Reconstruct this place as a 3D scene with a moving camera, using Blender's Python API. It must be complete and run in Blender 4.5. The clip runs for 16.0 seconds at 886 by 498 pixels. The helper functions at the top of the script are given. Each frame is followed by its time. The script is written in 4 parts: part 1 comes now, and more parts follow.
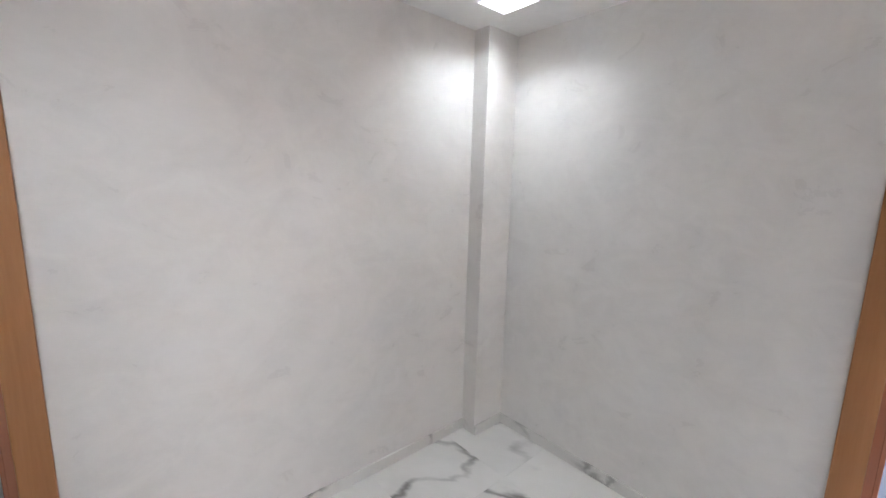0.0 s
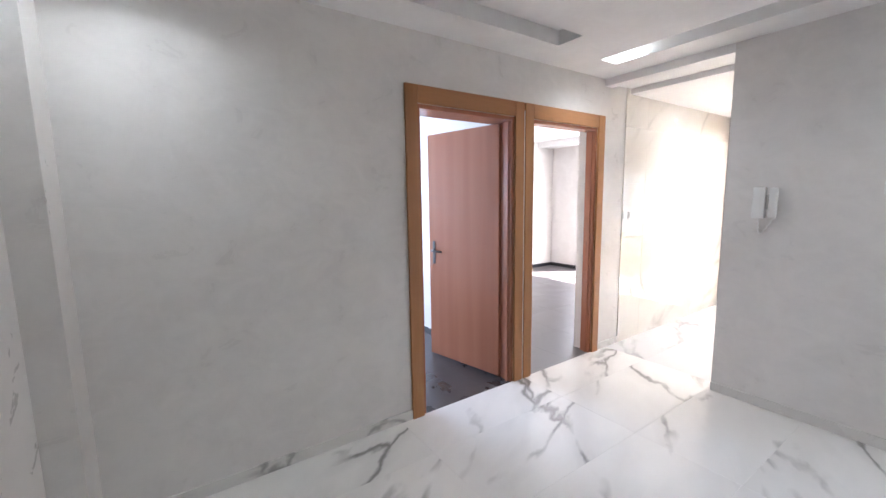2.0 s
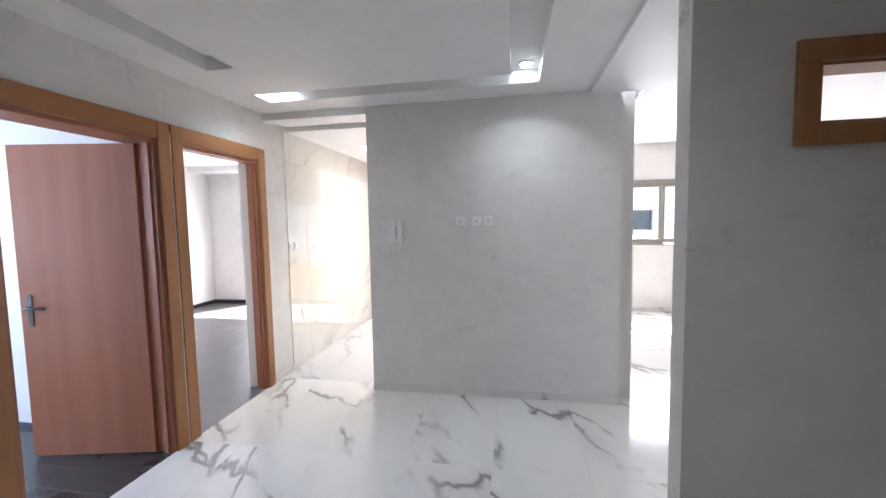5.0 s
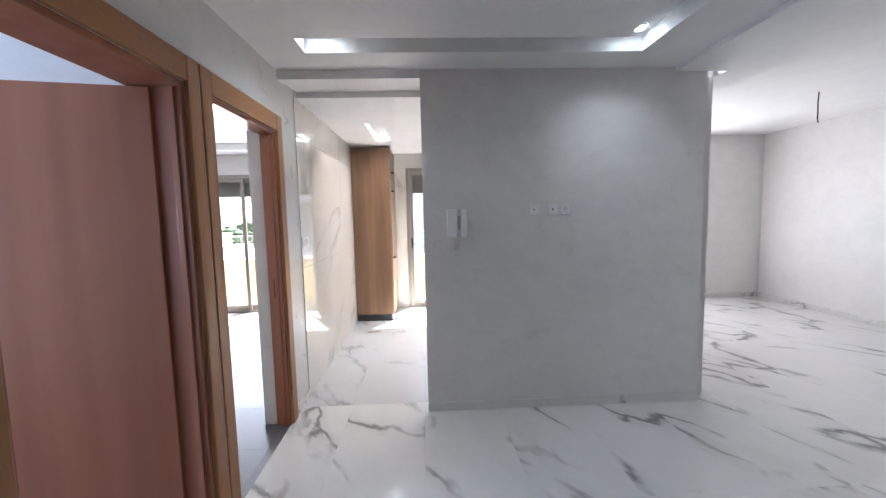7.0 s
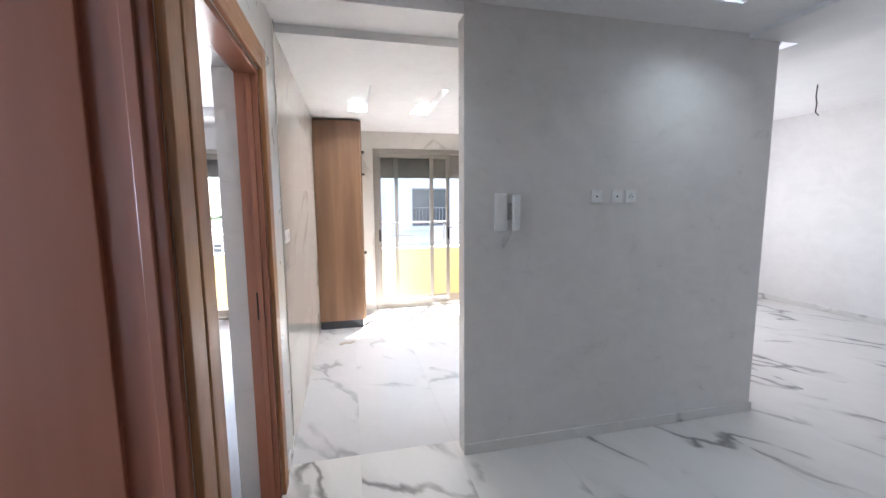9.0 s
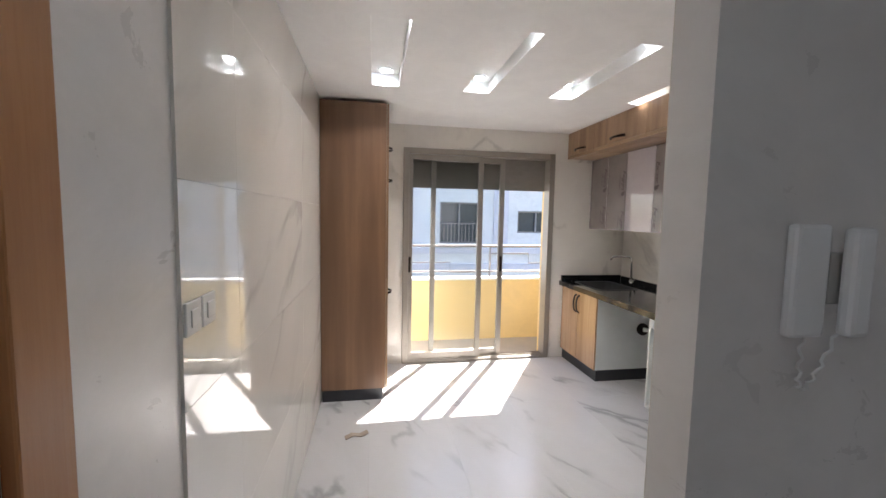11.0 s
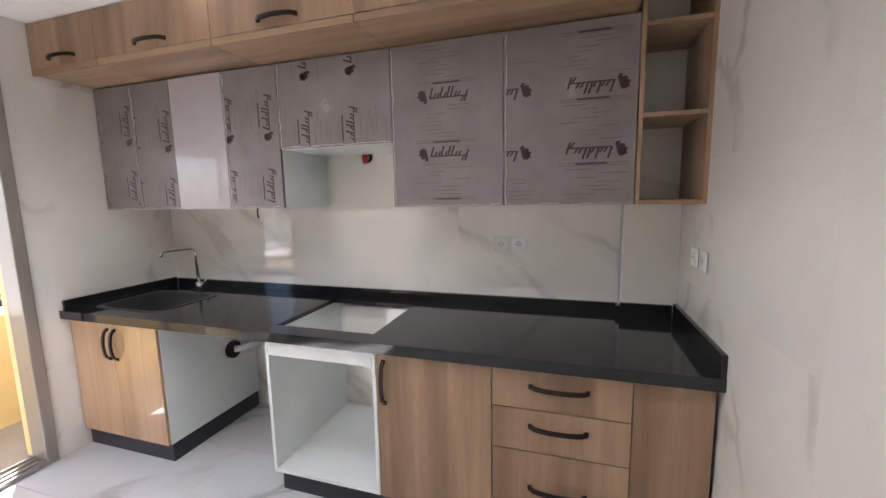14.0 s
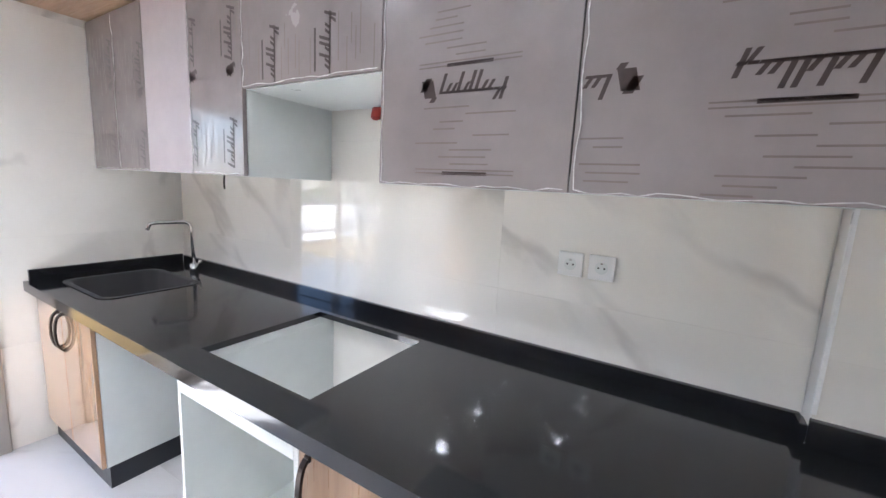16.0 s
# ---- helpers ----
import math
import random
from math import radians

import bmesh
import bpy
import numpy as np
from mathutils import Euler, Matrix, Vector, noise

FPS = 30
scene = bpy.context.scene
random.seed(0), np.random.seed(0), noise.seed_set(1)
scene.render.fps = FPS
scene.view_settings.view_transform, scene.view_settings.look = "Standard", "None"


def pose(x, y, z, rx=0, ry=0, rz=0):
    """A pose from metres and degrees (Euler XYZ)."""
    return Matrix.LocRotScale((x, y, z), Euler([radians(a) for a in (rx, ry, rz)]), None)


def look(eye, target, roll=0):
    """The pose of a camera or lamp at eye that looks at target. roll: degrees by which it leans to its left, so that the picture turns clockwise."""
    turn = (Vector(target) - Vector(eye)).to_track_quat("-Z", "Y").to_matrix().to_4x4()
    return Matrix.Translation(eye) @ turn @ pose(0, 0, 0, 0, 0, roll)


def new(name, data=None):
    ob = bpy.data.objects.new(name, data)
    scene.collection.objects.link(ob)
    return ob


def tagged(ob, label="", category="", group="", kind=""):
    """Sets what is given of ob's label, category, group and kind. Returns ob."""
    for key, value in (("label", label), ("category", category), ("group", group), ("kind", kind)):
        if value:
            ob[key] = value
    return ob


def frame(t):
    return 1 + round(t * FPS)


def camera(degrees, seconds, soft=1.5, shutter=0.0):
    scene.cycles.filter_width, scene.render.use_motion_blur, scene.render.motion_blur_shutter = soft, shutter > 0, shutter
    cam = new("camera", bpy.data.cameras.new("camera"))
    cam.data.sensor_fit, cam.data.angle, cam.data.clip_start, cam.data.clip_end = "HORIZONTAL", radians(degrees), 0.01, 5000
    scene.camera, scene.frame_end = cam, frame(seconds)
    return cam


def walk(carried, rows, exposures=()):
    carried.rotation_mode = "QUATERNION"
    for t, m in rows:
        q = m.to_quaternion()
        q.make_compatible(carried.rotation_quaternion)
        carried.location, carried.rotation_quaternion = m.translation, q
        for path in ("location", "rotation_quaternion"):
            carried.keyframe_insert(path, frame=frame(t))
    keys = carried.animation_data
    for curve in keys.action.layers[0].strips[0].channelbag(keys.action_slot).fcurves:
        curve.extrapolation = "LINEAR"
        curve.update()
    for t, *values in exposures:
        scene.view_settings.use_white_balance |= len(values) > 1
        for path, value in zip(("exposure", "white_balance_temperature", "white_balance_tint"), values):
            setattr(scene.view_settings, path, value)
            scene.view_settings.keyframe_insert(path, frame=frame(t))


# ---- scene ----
cam = camera(96.2, 16.0)
PATH = [
    (0, (0.008, 0.136, 1.705), (-1.29, -1.352, 1.387), 1.4),
    (0.5, (0.101, -0.281, 1.599), (-1.62, -1.233, 1.235), -1.0),
    (1, (0.055, -0.625, 1.554), (-1.897, -0.945, 1.26), -0.8),
    (1.5, (0.071, -0.959, 1.531), (-1.874, -0.545, 1.318), 0.7),
    (2, (0.238, -1.224, 1.572), (-1.399, -0.105, 1.312), -0.9),
    (2.5, (0.435, -1.334, 1.606), (-0.804, 0.21, 1.321), -0.6),
    (3, (0.588, -1.424, 1.645), (-0.37, 0.318, 1.427), 0.0),
    (3.5, (0.53, -1.548, 1.671), (-0.169, 0.318, 1.504), -0.4),
    (4, (0.529, -1.54, 1.656), (0.0, 0.384, 1.514), -0.7),
    (6.5, (-0.702, -0.808, 1.555), (-0.777, 1.184, 1.388), -1.3),
    (7, (-1.036, -0.807, 1.578), (-0.954, 1.183, 1.396), -1.3),
    (7.5, (-1.275, -0.746, 1.576), (-1.093, 1.235, 1.37), -1.1),
    (8, (-1.439, -0.529, 1.583), (-1.128, 1.439, 1.413), -1.2),
    (8.5, (-1.645, -0.287, 1.568), (-1.212, 1.656, 1.372), -0.6),
    (9, (-1.701, 0.035, 1.554), (-1.247, 1.969, 1.322), -0.4),
    (11.5, (-1.649, 1.954, 1.621), (-1.317, 3.922, 1.499), 1.2),
    (12, (-1.643, 2.25, 1.645), (-1.108, 4.176, 1.605), 1.1),
    (12.5, (-1.505, 2.51, 1.715), (-0.669, 4.324, 1.825), 1.8),
    (13, (-1.412, 2.704, 1.766), (0.065, 4.034, 1.99), 1.8),
    (13.5, (-1.329, 2.829, 1.692), (0.516, 3.591, 1.82), 0.9),
    (14, (-1.084, 2.898, 1.55), (0.806, 3.496, 1.284), -1.1),
    (14.5, (-0.862, 2.923, 1.42), (0.965, 3.321, 0.711), -1.2),
    (15, (-0.657, 2.971, 1.372), (1.162, 3.218, 0.578), 0.4),
    (15.5, (-0.42, 2.998, 1.429), (1.454, 3.482, 0.924), 1.1),
    (16, (-0.129, 2.953, 1.499), (1.56, 3.978, 1.188), 3.0),
]
EXPOSURES = [
    (0, 4.6, 6400, 17), (1.5, 4.5, 6350, 17), (2.5, 4.1, 6350, 17), (4, 4.25, 6300, 16), (6.5, 3.4, 6000, 14), (9, 3.5, 5950, 14),
    (11.5, 2.42, 6400, 15), (12.5, 2.5, 6600, 16), (13.5, 2.85, 7000, 18), (14, 2.95, 6000, 16), (14.5, 3.3, 5550, 14), (15, 3.3, 5550, 14), (15.5, 3.65, 5550, 14), (16, 3.68, 5550, 14),
]
walk(cam, [(t, look(eye, to, roll)) for t, eye, to, roll in PATH], EXPOSURES)

# ---- body ----
# daylight
SUN = Vector((0.545, 0.84, 1.18)).normalized()
world = bpy.data.worlds.new("sky")
scene.world = world
world.use_nodes = True
wn, wl = world.node_tree.nodes, world.node_tree.links
sky = wn.new("ShaderNodeTexSky")
sky.sky_type = "NISHITA"
sky.sun_disc = False
sky.sun_elevation = math.asin(SUN.z)
sky.sun_rotation = math.atan2(SUN.x, SUN.y)
wl.new(sky.outputs[0], wn["Background"].inputs[0])
wn["Background"].inputs[1].default_value = 0.085
sun = new("sun", bpy.data.lights.new("sun", "SUN"))
sun.data.energy, sun.data.angle, sun.data.color = 5.0, radians(0.6), (1, 0.95, 0.86)
sun.matrix_world = look(SUN * 30, (0, 0, 0))


def window_light(name, eye, to, w, h, watts, colour=(0.95, 0.97, 1)):
    li = bpy.data.lights.new(name, "AREA")
    li.shape, li.size, li.size_y, li.energy, li.color = "RECTANGLE", w, h, watts, colour
    ob = new(name, li)
    ob.matrix_world = look(eye, to)
    return ob


window_light("bedroom_window_light", (-4.0, 5.75, 1.05), (-4.0, 0, 0.9), 1.6, 1.7, 8)
window_light("salon_window_light", (2.6, 5.78, 1.65), (2.6, 0, 1.2), 1.7, 1.0, 5)
window_light("room_window_light", (-5.72, -0.5, 1.55), (0, -0.4, 1.2), 1.2, 1.1, 8.5, (0.62, 0.77, 1))


# ---- materials ----
def material(name, colour, rough=0.5, metal=0.0, spec=0.5):
    m = bpy.data.materials.new(name)
    m.use_nodes = True
    b = m.node_tree.nodes["Principled BSDF"]
    b.inputs["Base Color"].default_value = (*colour, 1)
    b.inputs["Roughness"].default_value = rough
    b.inputs["Metallic"].default_value = metal
    b.inputs["Specular IOR Level"].default_value = spec
    return m, m.node_tree.nodes, m.node_tree.links, b


def coords(n, l, scale=(1, 1, 1), world_space=False, shift=True, rot=(0, 0, 0), kind="POINT"):
    """Object or world coordinates, moved by a random amount for every object."""
    mp = n.new("ShaderNodeMapping")
    mp.vector_type = kind
    mp.inputs["Scale"].default_value = scale
    mp.inputs["Rotation"].default_value = rot
    if world_space:
        l.new(n.new("ShaderNodeNewGeometry").outputs["Position"], mp.inputs["Vector"])
        return mp.outputs[0]
    tc = n.new("ShaderNodeTexCoord")
    if shift:
        info = n.new("ShaderNodeObjectInfo")
        mul = n.new("ShaderNodeVectorMath")
        mul.operation = "SCALE"
        mul.inputs[0].default_value = (37.1, 53.7, 19.3)
        l.new(info.outputs["Random"], mul.inputs["Scale"])
        add = n.new("ShaderNodeVectorMath")
        l.new(tc.outputs["Object"], add.inputs[0])
        l.new(mul.outputs[0], add.inputs[1])
        l.new(add.outputs[0], mp.inputs["Vector"])
    else:
        l.new(tc.outputs["Object"], mp.inputs["Vector"])
    return mp.outputs[0]


def tex_noise(n, l, vec, scale, detail=4, rough=0.55, distort=0.0):
    t = n.new("ShaderNodeTexNoise")
    t.inputs["Scale"].default_value = scale
    t.inputs["Detail"].default_value = detail
    t.inputs["Roughness"].default_value = rough
    t.inputs["Distortion"].default_value = distort
    l.new(vec, t.inputs["Vector"])
    return t.outputs["Fac"]


def ramp(n, l, fac, stops):
    r = n.new("ShaderNodeValToRGB")
    e = r.color_ramp.elements
    while len(e) < len(stops):
        e.new(0.5)
    for el, (p, c) in zip(e, stops):
        el.position, el.color = p, (*(c if isinstance(c, tuple) else (c, c, c)), 1)
    l.new(fac, r.inputs[0])
    return r.outputs[0]


def mix(n, l, fac, a, b, mode="MIX"):
    m = n.new("ShaderNodeMix")
    m.data_type, m.blend_type = "RGBA", mode
    for sock, v in ((m.inputs["Factor"], fac), (m.inputs[6], a), (m.inputs[7], b)):
        if isinstance(v, (int, float)):
            sock.default_value = v
        elif isinstance(v, tuple):
            sock.default_value = (*v, 1)
        else:
            l.new(v, sock)
    return m.outputs[2]


def bump(n, l, bsdf, fac, strength, dist=0.01):
    b = n.new("ShaderNodeBump")
    b.inputs["Strength"].default_value, b.inputs["Distance"].default_value = strength, dist
    l.new(fac, b.inputs["Height"])
    l.new(b.outputs[0], bsdf.inputs["Normal"])


def plaster(name, base, tone, rough, relief):
    m, n, l, b = material(name, base, rough)
    v = coords(n, l, world_space=True)
    broad = tex_noise(n, l, v, 2.1, 6, 0.62, 0.9)
    fine = tex_noise(n, l, coords(n, l, (1, 1, 1.5), world_space=True), 5.0, 7, 0.66, 0.8)
    col = mix(n, l, ramp(n, l, broad, [(0.38, 0.0), (0.62, 1.0)]), base, tone)
    col = mix(n, l, ramp(n, l, fine, [(0.42, 0.0), (0.66, 0.55)]), col, tuple(min(1, c * 1.06) for c in base))
    l.new(col, b.inputs["Base Color"])
    l.new(ramp(n, l, fine, [(0.3, rough - 0.1), (0.75, rough + 0.15)]), b.inputs["Roughness"])
    bump(n, l, b, fine, relief, 0.004)
    return m


def marble(name, base, vein, rough, spec=0.5, scale=1.0, amount=1.0, rot=(0, 0, 0.5), stretch=0.42, keep_at=0.47):
    m, n, l, b = material(name, base, rough, 0, spec)
    v = coords(n, l, (1 / scale, 1 / (stretch * scale), 1.2 / scale), rot=rot, kind="TEXTURE")
    warp = n.new("ShaderNodeTexNoise")
    warp.inputs["Scale"].default_value, warp.inputs["Detail"].default_value = 1.7, 5
    l.new(v, warp.inputs["Vector"])
    push = n.new("ShaderNodeVectorMath")
    push.operation = "MULTIPLY_ADD"
    l.new(warp.outputs["Color"], push.inputs[0])
    push.inputs[1].default_value = (0.75, 0.75, 0.75)
    l.new(v, push.inputs[2])
    vo = n.new("ShaderNodeTexVoronoi")
    vo.feature = "DISTANCE_TO_EDGE"
    vo.inputs["Scale"].default_value = 1.25
    l.new(push.outputs[0], vo.inputs["Vector"])
    line = ramp(n, l, vo.outputs["Distance"], [(0.0, 1.0), (0.014, 0.8), (0.042, 0.0)])
    halo = ramp(n, l, vo.outputs["Distance"], [(0.0, 0.5), (0.16, 0.0)])
    keep = ramp(n, l, tex_noise(n, l, v, 1.5, 3), [(keep_at, 0.0), (keep_at + 0.12, 1.0)])
    f1 = mix(n, l, 1.0, line, keep, "MULTIPLY")
    f2 = mix(n, l, 1.0, halo, keep, "MULTIPLY")
    cloud = ramp(n, l, tex_noise(n, l, v, 2.2, 6, 0.6, 0.8), [(0.4, 0.0), (0.75, 0.35)])
    pale = tuple(c * 0.72 + w * 0.28 for c, w in zip(base, vein))
    col = mix(n, l, cloud, base, pale)
    s2 = n.new("ShaderNodeMath")
    s2.operation = "MULTIPLY"
    s2.inputs[1].default_value = 0.8 * amount
    l.new(f2, s2.inputs[0])
    col = mix(n, l, s2.outputs[0], col, tuple(c * 0.5 + w * 0.5 for c, w in zip(base, vein)))
    s1 = n.new("ShaderNodeMath")
    s1.operation = "MULTIPLY"
    s1.inputs[1].default_value = amount
    l.new(f1, s1.inputs[0])
    col = mix(n, l, s1.outputs[0], col, vein)
    l.new(col, b.inputs["Base Color"])
    smear = tex_noise(n, l, coords(n, l, world_space=True), 3.0, 5, 0.6)
    l.new(ramp(n, l, smear, [(0.3, rough * 0.7), (0.75, rough * 1.7)]), b.inputs["Roughness"])
    return m


def wood(name, light, dark, rough, axis="z", plank=0.0):
    m, n, l, b = material(name, light, rough)
    sc = {"z": (9, 9, 0.55), "y": (9, 0.55, 9), "x": (0.55, 9, 9)}[axis]
    v = coords(n, l, sc)
    g = tex_noise(n, l, v, 1.6, 7, 0.62, 0.7)
    fine = tex_noise(n, l, coords(n, l, tuple(c * 7 for c in sc)), 2.2, 4, 0.6)
    wide = tex_noise(n, l, coords(n, l, tuple(c * 0.42 for c in sc)), 1.2, 3)
    mid = tuple((p + q) / 2 for p, q in zip(light, dark))
    col = mix(n, l, ramp(n, l, g, [(0.34, 0.0), (0.66, 1.0)]), light, mid)
    col = mix(n, l, ramp(n, l, wide, [(0.46, 0.0), (0.64, 0.85)]), col, dark)
    col = mix(n, l, ramp(n, l, fine, [(0.45, 0.0), (0.75, 0.22)]), col, dark)
    l.new(col, b.inputs["Base Color"])
    l.new(ramp(n, l, fine, [(0.3, rough * 0.8), (0.7, rough * 1.25)]), b.inputs["Roughness"])
    bump(n, l, b, fine, 0.08, 0.002)
    return m


def veneer(name, light, dark, rough):
    """Smooth lacquered veneer: soft upright figure and fine pores."""
    m, n, l, b = material(name, light, rough)
    figure = tex_noise(n, l, coords(n, l, (7, 7, 0.3)), 1.3, 2, 0.5)
    pore = tex_noise(n, l, coords(n, l, (110, 110, 5)), 2.0, 3, 0.6)
    col = mix(n, l, ramp(n, l, figure, [(0.25, 0.0), (0.75, 1.0)]), light, dark)
    col = mix(n, l, ramp(n, l, pore, [(0.5, 0.0), (0.8, 0.12)]), col, dark)
    l.new(col, b.inputs["Base Color"])
    return m


def worn(name, base, rough, metal=0.0, vary=0.15, scale=8.0, spec=0.5, relief=0.0):
    m, n, l, b = material(name, base, rough, metal, spec)
    f = tex_noise(n, l, coords(n, l), scale, 5, 0.6)
    lo = tuple(c * (1 - vary) for c in base)
    hi = tuple(min(1, c * (1 + vary)) for c in base)
    l.new(mix(n, l, ramp(n, l, f, [(0.3, 0.0), (0.7, 1.0)]), lo, hi), b.inputs["Base Color"])
    l.new(ramp(n, l, f, [(0.25, rough * 0.75), (0.75, rough * 1.3)]), b.inputs["Roughness"])
    if relief:
        bump(n, l, b, f, relief, 0.004)
    return m


def glowing(name, colour, strength):
    m, n, l, b = material(name, colour, 0.4)
    b.inputs["Emission Color"].default_value = (*colour, 1)
    b.inputs["Emission Strength"].default_value = strength
    return m


def glass_pane(name):
    """Thin clear glazing: straight through, with a faint mirror on its face."""
    m, n, l, b = material(name, (1, 1, 1), 0.0)
    clear, gloss, both, rim = (n.new("ShaderNode" + k) for k in ("BsdfTransparent", "BsdfGlossy", "MixShader", "Fresnel"))
    clear.inputs["Color"].default_value = (0.96, 0.97, 0.97, 1)
    gloss.inputs["Roughness"].default_value = 0.0
    rim.inputs["IOR"].default_value = 1.3
    l.new(rim.outputs[0], both.inputs[0])
    l.new(clear.outputs[0], both.inputs[1])
    l.new(gloss.outputs[0], both.inputs[2])
    l.new(both.outputs[0], n["Material Output"].inputs["Surface"])
    return m


M_PLASTER = plaster("satin_plaster", (0.73, 0.705, 0.68), (0.68, 0.655, 0.63), 0.34, 0.08)
M_CEILING = plaster("ceiling_paint", (0.84, 0.83, 0.82), (0.81, 0.8, 0.79), 0.6, 0.03)
M_ROOM = plaster("room_paint", (0.74, 0.72, 0.7), (0.7, 0.68, 0.66), 0.6, 0.04)
M_FLOOR = marble("veined_floor_tile", (0.74, 0.72, 0.69), (0.2, 0.19, 0.18), 0.1, 0.5, 1.5, 0.9)
M_FLOOR_K = marble("pale_kitchen_floor_tile", (0.6, 0.595, 0.595), (0.24, 0.24, 0.24), 0.12, 0.45, 1.4, 0.6)
M_WALLTILE = marble("cream_wall_tile", (0.8, 0.77, 0.71), (0.32, 0.3, 0.27), 0.03, 0.85, 1.3, 0.42, (0.7, 0.0, 0.0), 0.35, 0.5)
M_GROUT = worn("pale_grout", (0.55, 0.53, 0.5), 0.8)
M_SKIRT = marble("veined_skirting", (0.72, 0.7, 0.67), (0.24, 0.23, 0.22), 0.2, 0.5, 2.0, 0.7)
M_OAK = wood("oak_laminate", (0.42, 0.275, 0.165), (0.19, 0.112, 0.062), 0.32, "z")
M_OAK_GLOSS = wood("oak_gloss", (0.52, 0.33, 0.19), (0.32, 0.19, 0.1), 0.06, "z")
M_OAK_GLOSS.node_tree.nodes["Principled BSDF"].inputs["Coat Weight"].default_value = 1.0
M_OAK_Y = wood("oak_laminate_lying", (0.42, 0.275, 0.165), (0.19, 0.112, 0.062), 0.35, "y")
# the larder's oak, its colour darkened to stand for backlit sides
M_TALL = wood("backlit_oak_laminate", (0.25, 0.142, 0.08), (0.15, 0.082, 0.045), 0.35, "z")
M_CASING = wood("honey_wood_casing", (0.43, 0.2, 0.075), (0.3, 0.12, 0.04), 0.4, "z")
M_CASING_Y = wood("honey_wood_casing_lying", (0.43, 0.2, 0.075), (0.3, 0.12, 0.04), 0.4, "y")
M_LEAF = veneer("red_brown_veneer", (0.42, 0.17, 0.098), (0.34, 0.13, 0.073), 0.24)
M_BLACK = worn("black_granite", (0.012, 0.012, 0.014), 0.08, 0, 0.5, 300.0, 0.6)
M_PLINTH = worn("dark_plinth", (0.02, 0.022, 0.028), 0.35)
M_SINK = worn("black_composite", (0.02, 0.02, 0.022), 0.4)
M_MELAMINE = worn("white_melamine", (0.7, 0.73, 0.71), 0.35, 0, 0.03)
M_WHITE = worn("white_plastic", (0.8, 0.8, 0.79), 0.3, 0, 0.03)
M_DARK = worn("dark_bronze_metal", (0.03, 0.022, 0.018), 0.35, 0.7)
M_STEEL = worn("brushed_steel", (0.5, 0.49, 0.47), 0.3, 1.0)
M_LEVER = worn("dull_nickel", (0.12, 0.115, 0.11), 0.35, 1.0)
M_CHROME = worn("chrome", (0.8, 0.8, 0.8), 0.08, 1.0, 0.05)
M_FILM = worn("protective_film", (0.225, 0.2, 0.193), 0.22, 0, 0.1, 5.0, 0.5, 0.06)
M_INK = worn("brown_ink", (0.035, 0.02, 0.016), 0.4)
M_RIM = worn("crumpled_film", (0.5, 0.48, 0.47), 0.25, 0, 0.35, 25.0)
M_INK_PALE = worn("faded_brown_ink", (0.13, 0.1, 0.09), 0.4)
M_LILAC = worn("gloss_grey_lacquer", (0.42, 0.38, 0.39), 0.06, 0, 0.04)
M_ALU = worn("champagne_aluminium", (0.36, 0.33, 0.29), 0.35, 0.5, 0.06)
M_SHUTTER = worn("taupe_shutter", (0.27, 0.25, 0.22), 0.5, 0, 0.08)
M_GLASS = glass_pane("window_glass")
M_YELLOW = plaster("yellow_render", (0.78, 0.6, 0.3), (0.72, 0.55, 0.28), 0.85, 0.3)
M_BALCONY = worn("balcony_tile", (0.36, 0.33, 0.29), 0.5, 0, 0.12)
M_RAIL = worn("painted_rail", (0.3, 0.275, 0.265), 0.45, 0.3)
M_DARKFLOOR = worn("dark_stone_plank", (0.05, 0.045, 0.045), 0.3, 0, 0.35, 3.0)
M_GREYFLOOR = worn("grey_floor_tile", (0.12, 0.11, 0.115), 0.35, 0, 0.1, 2.0)
M_FACADE = plaster("facade_render", (0.84, 0.82, 0.79), (0.78, 0.76, 0.73), 0.85, 0.2)
M_FACADE2 = plaster("facade_band", (0.72, 0.69, 0.71), (0.66, 0.63, 0.65), 0.85, 0.2)
M_WINDOWDARK = worn("dark_pane", (0.05, 0.06, 0.07), 0.12)
# street colour lightened so that its sunlit bounce brightens the shaded facade
M_ASPHALT = worn("pale_bounce_street", (0.42, 0.385, 0.335), 0.9, 0, 0.3, 1.0)
M_LAMP = glowing("lamp_glow", (0.85, 0.97, 1.0), 5.0)
M_RED = worn("red_cable_sleeve", (0.35, 0.03, 0.02), 0.5)
M_PAPER = worn("brown_card", (0.4, 0.33, 0.26), 0.9)
M_FOLIAGE = worn("far_foliage", (0.06, 0.09, 0.04), 0.9, 0, 0.5, 0.3)

# ---- builders ----
ORIGIN = {}


def thing(name, at, label, category, group=""):
    ob = new(name)
    ob.empty_display_size = 0.1
    ob.location = at
    ORIGIN[ob.name] = Vector(at)
    return tagged(ob, label, category, group)


def part(name, bm, mat, parent=None, label="", smooth=False):
    """Links a bmesh, given in world coordinates, as one mesh."""
    org = ORIGIN.get(parent.name, Vector()) if parent else Vector()
    bmesh.ops.translate(bm, verts=bm.verts, vec=-org)
    me = bpy.data.meshes.new(name)
    bm.to_mesh(me)
    bm.free()
    if smooth:
        for p in me.polygons:
            p.use_smooth = True
    me.materials.append(mat)
    ob = new(name, me)
    if parent:
        ob.parent = parent
        ORIGIN[ob.name] = org
    if label:
        tagged(ob, label)
    return ob


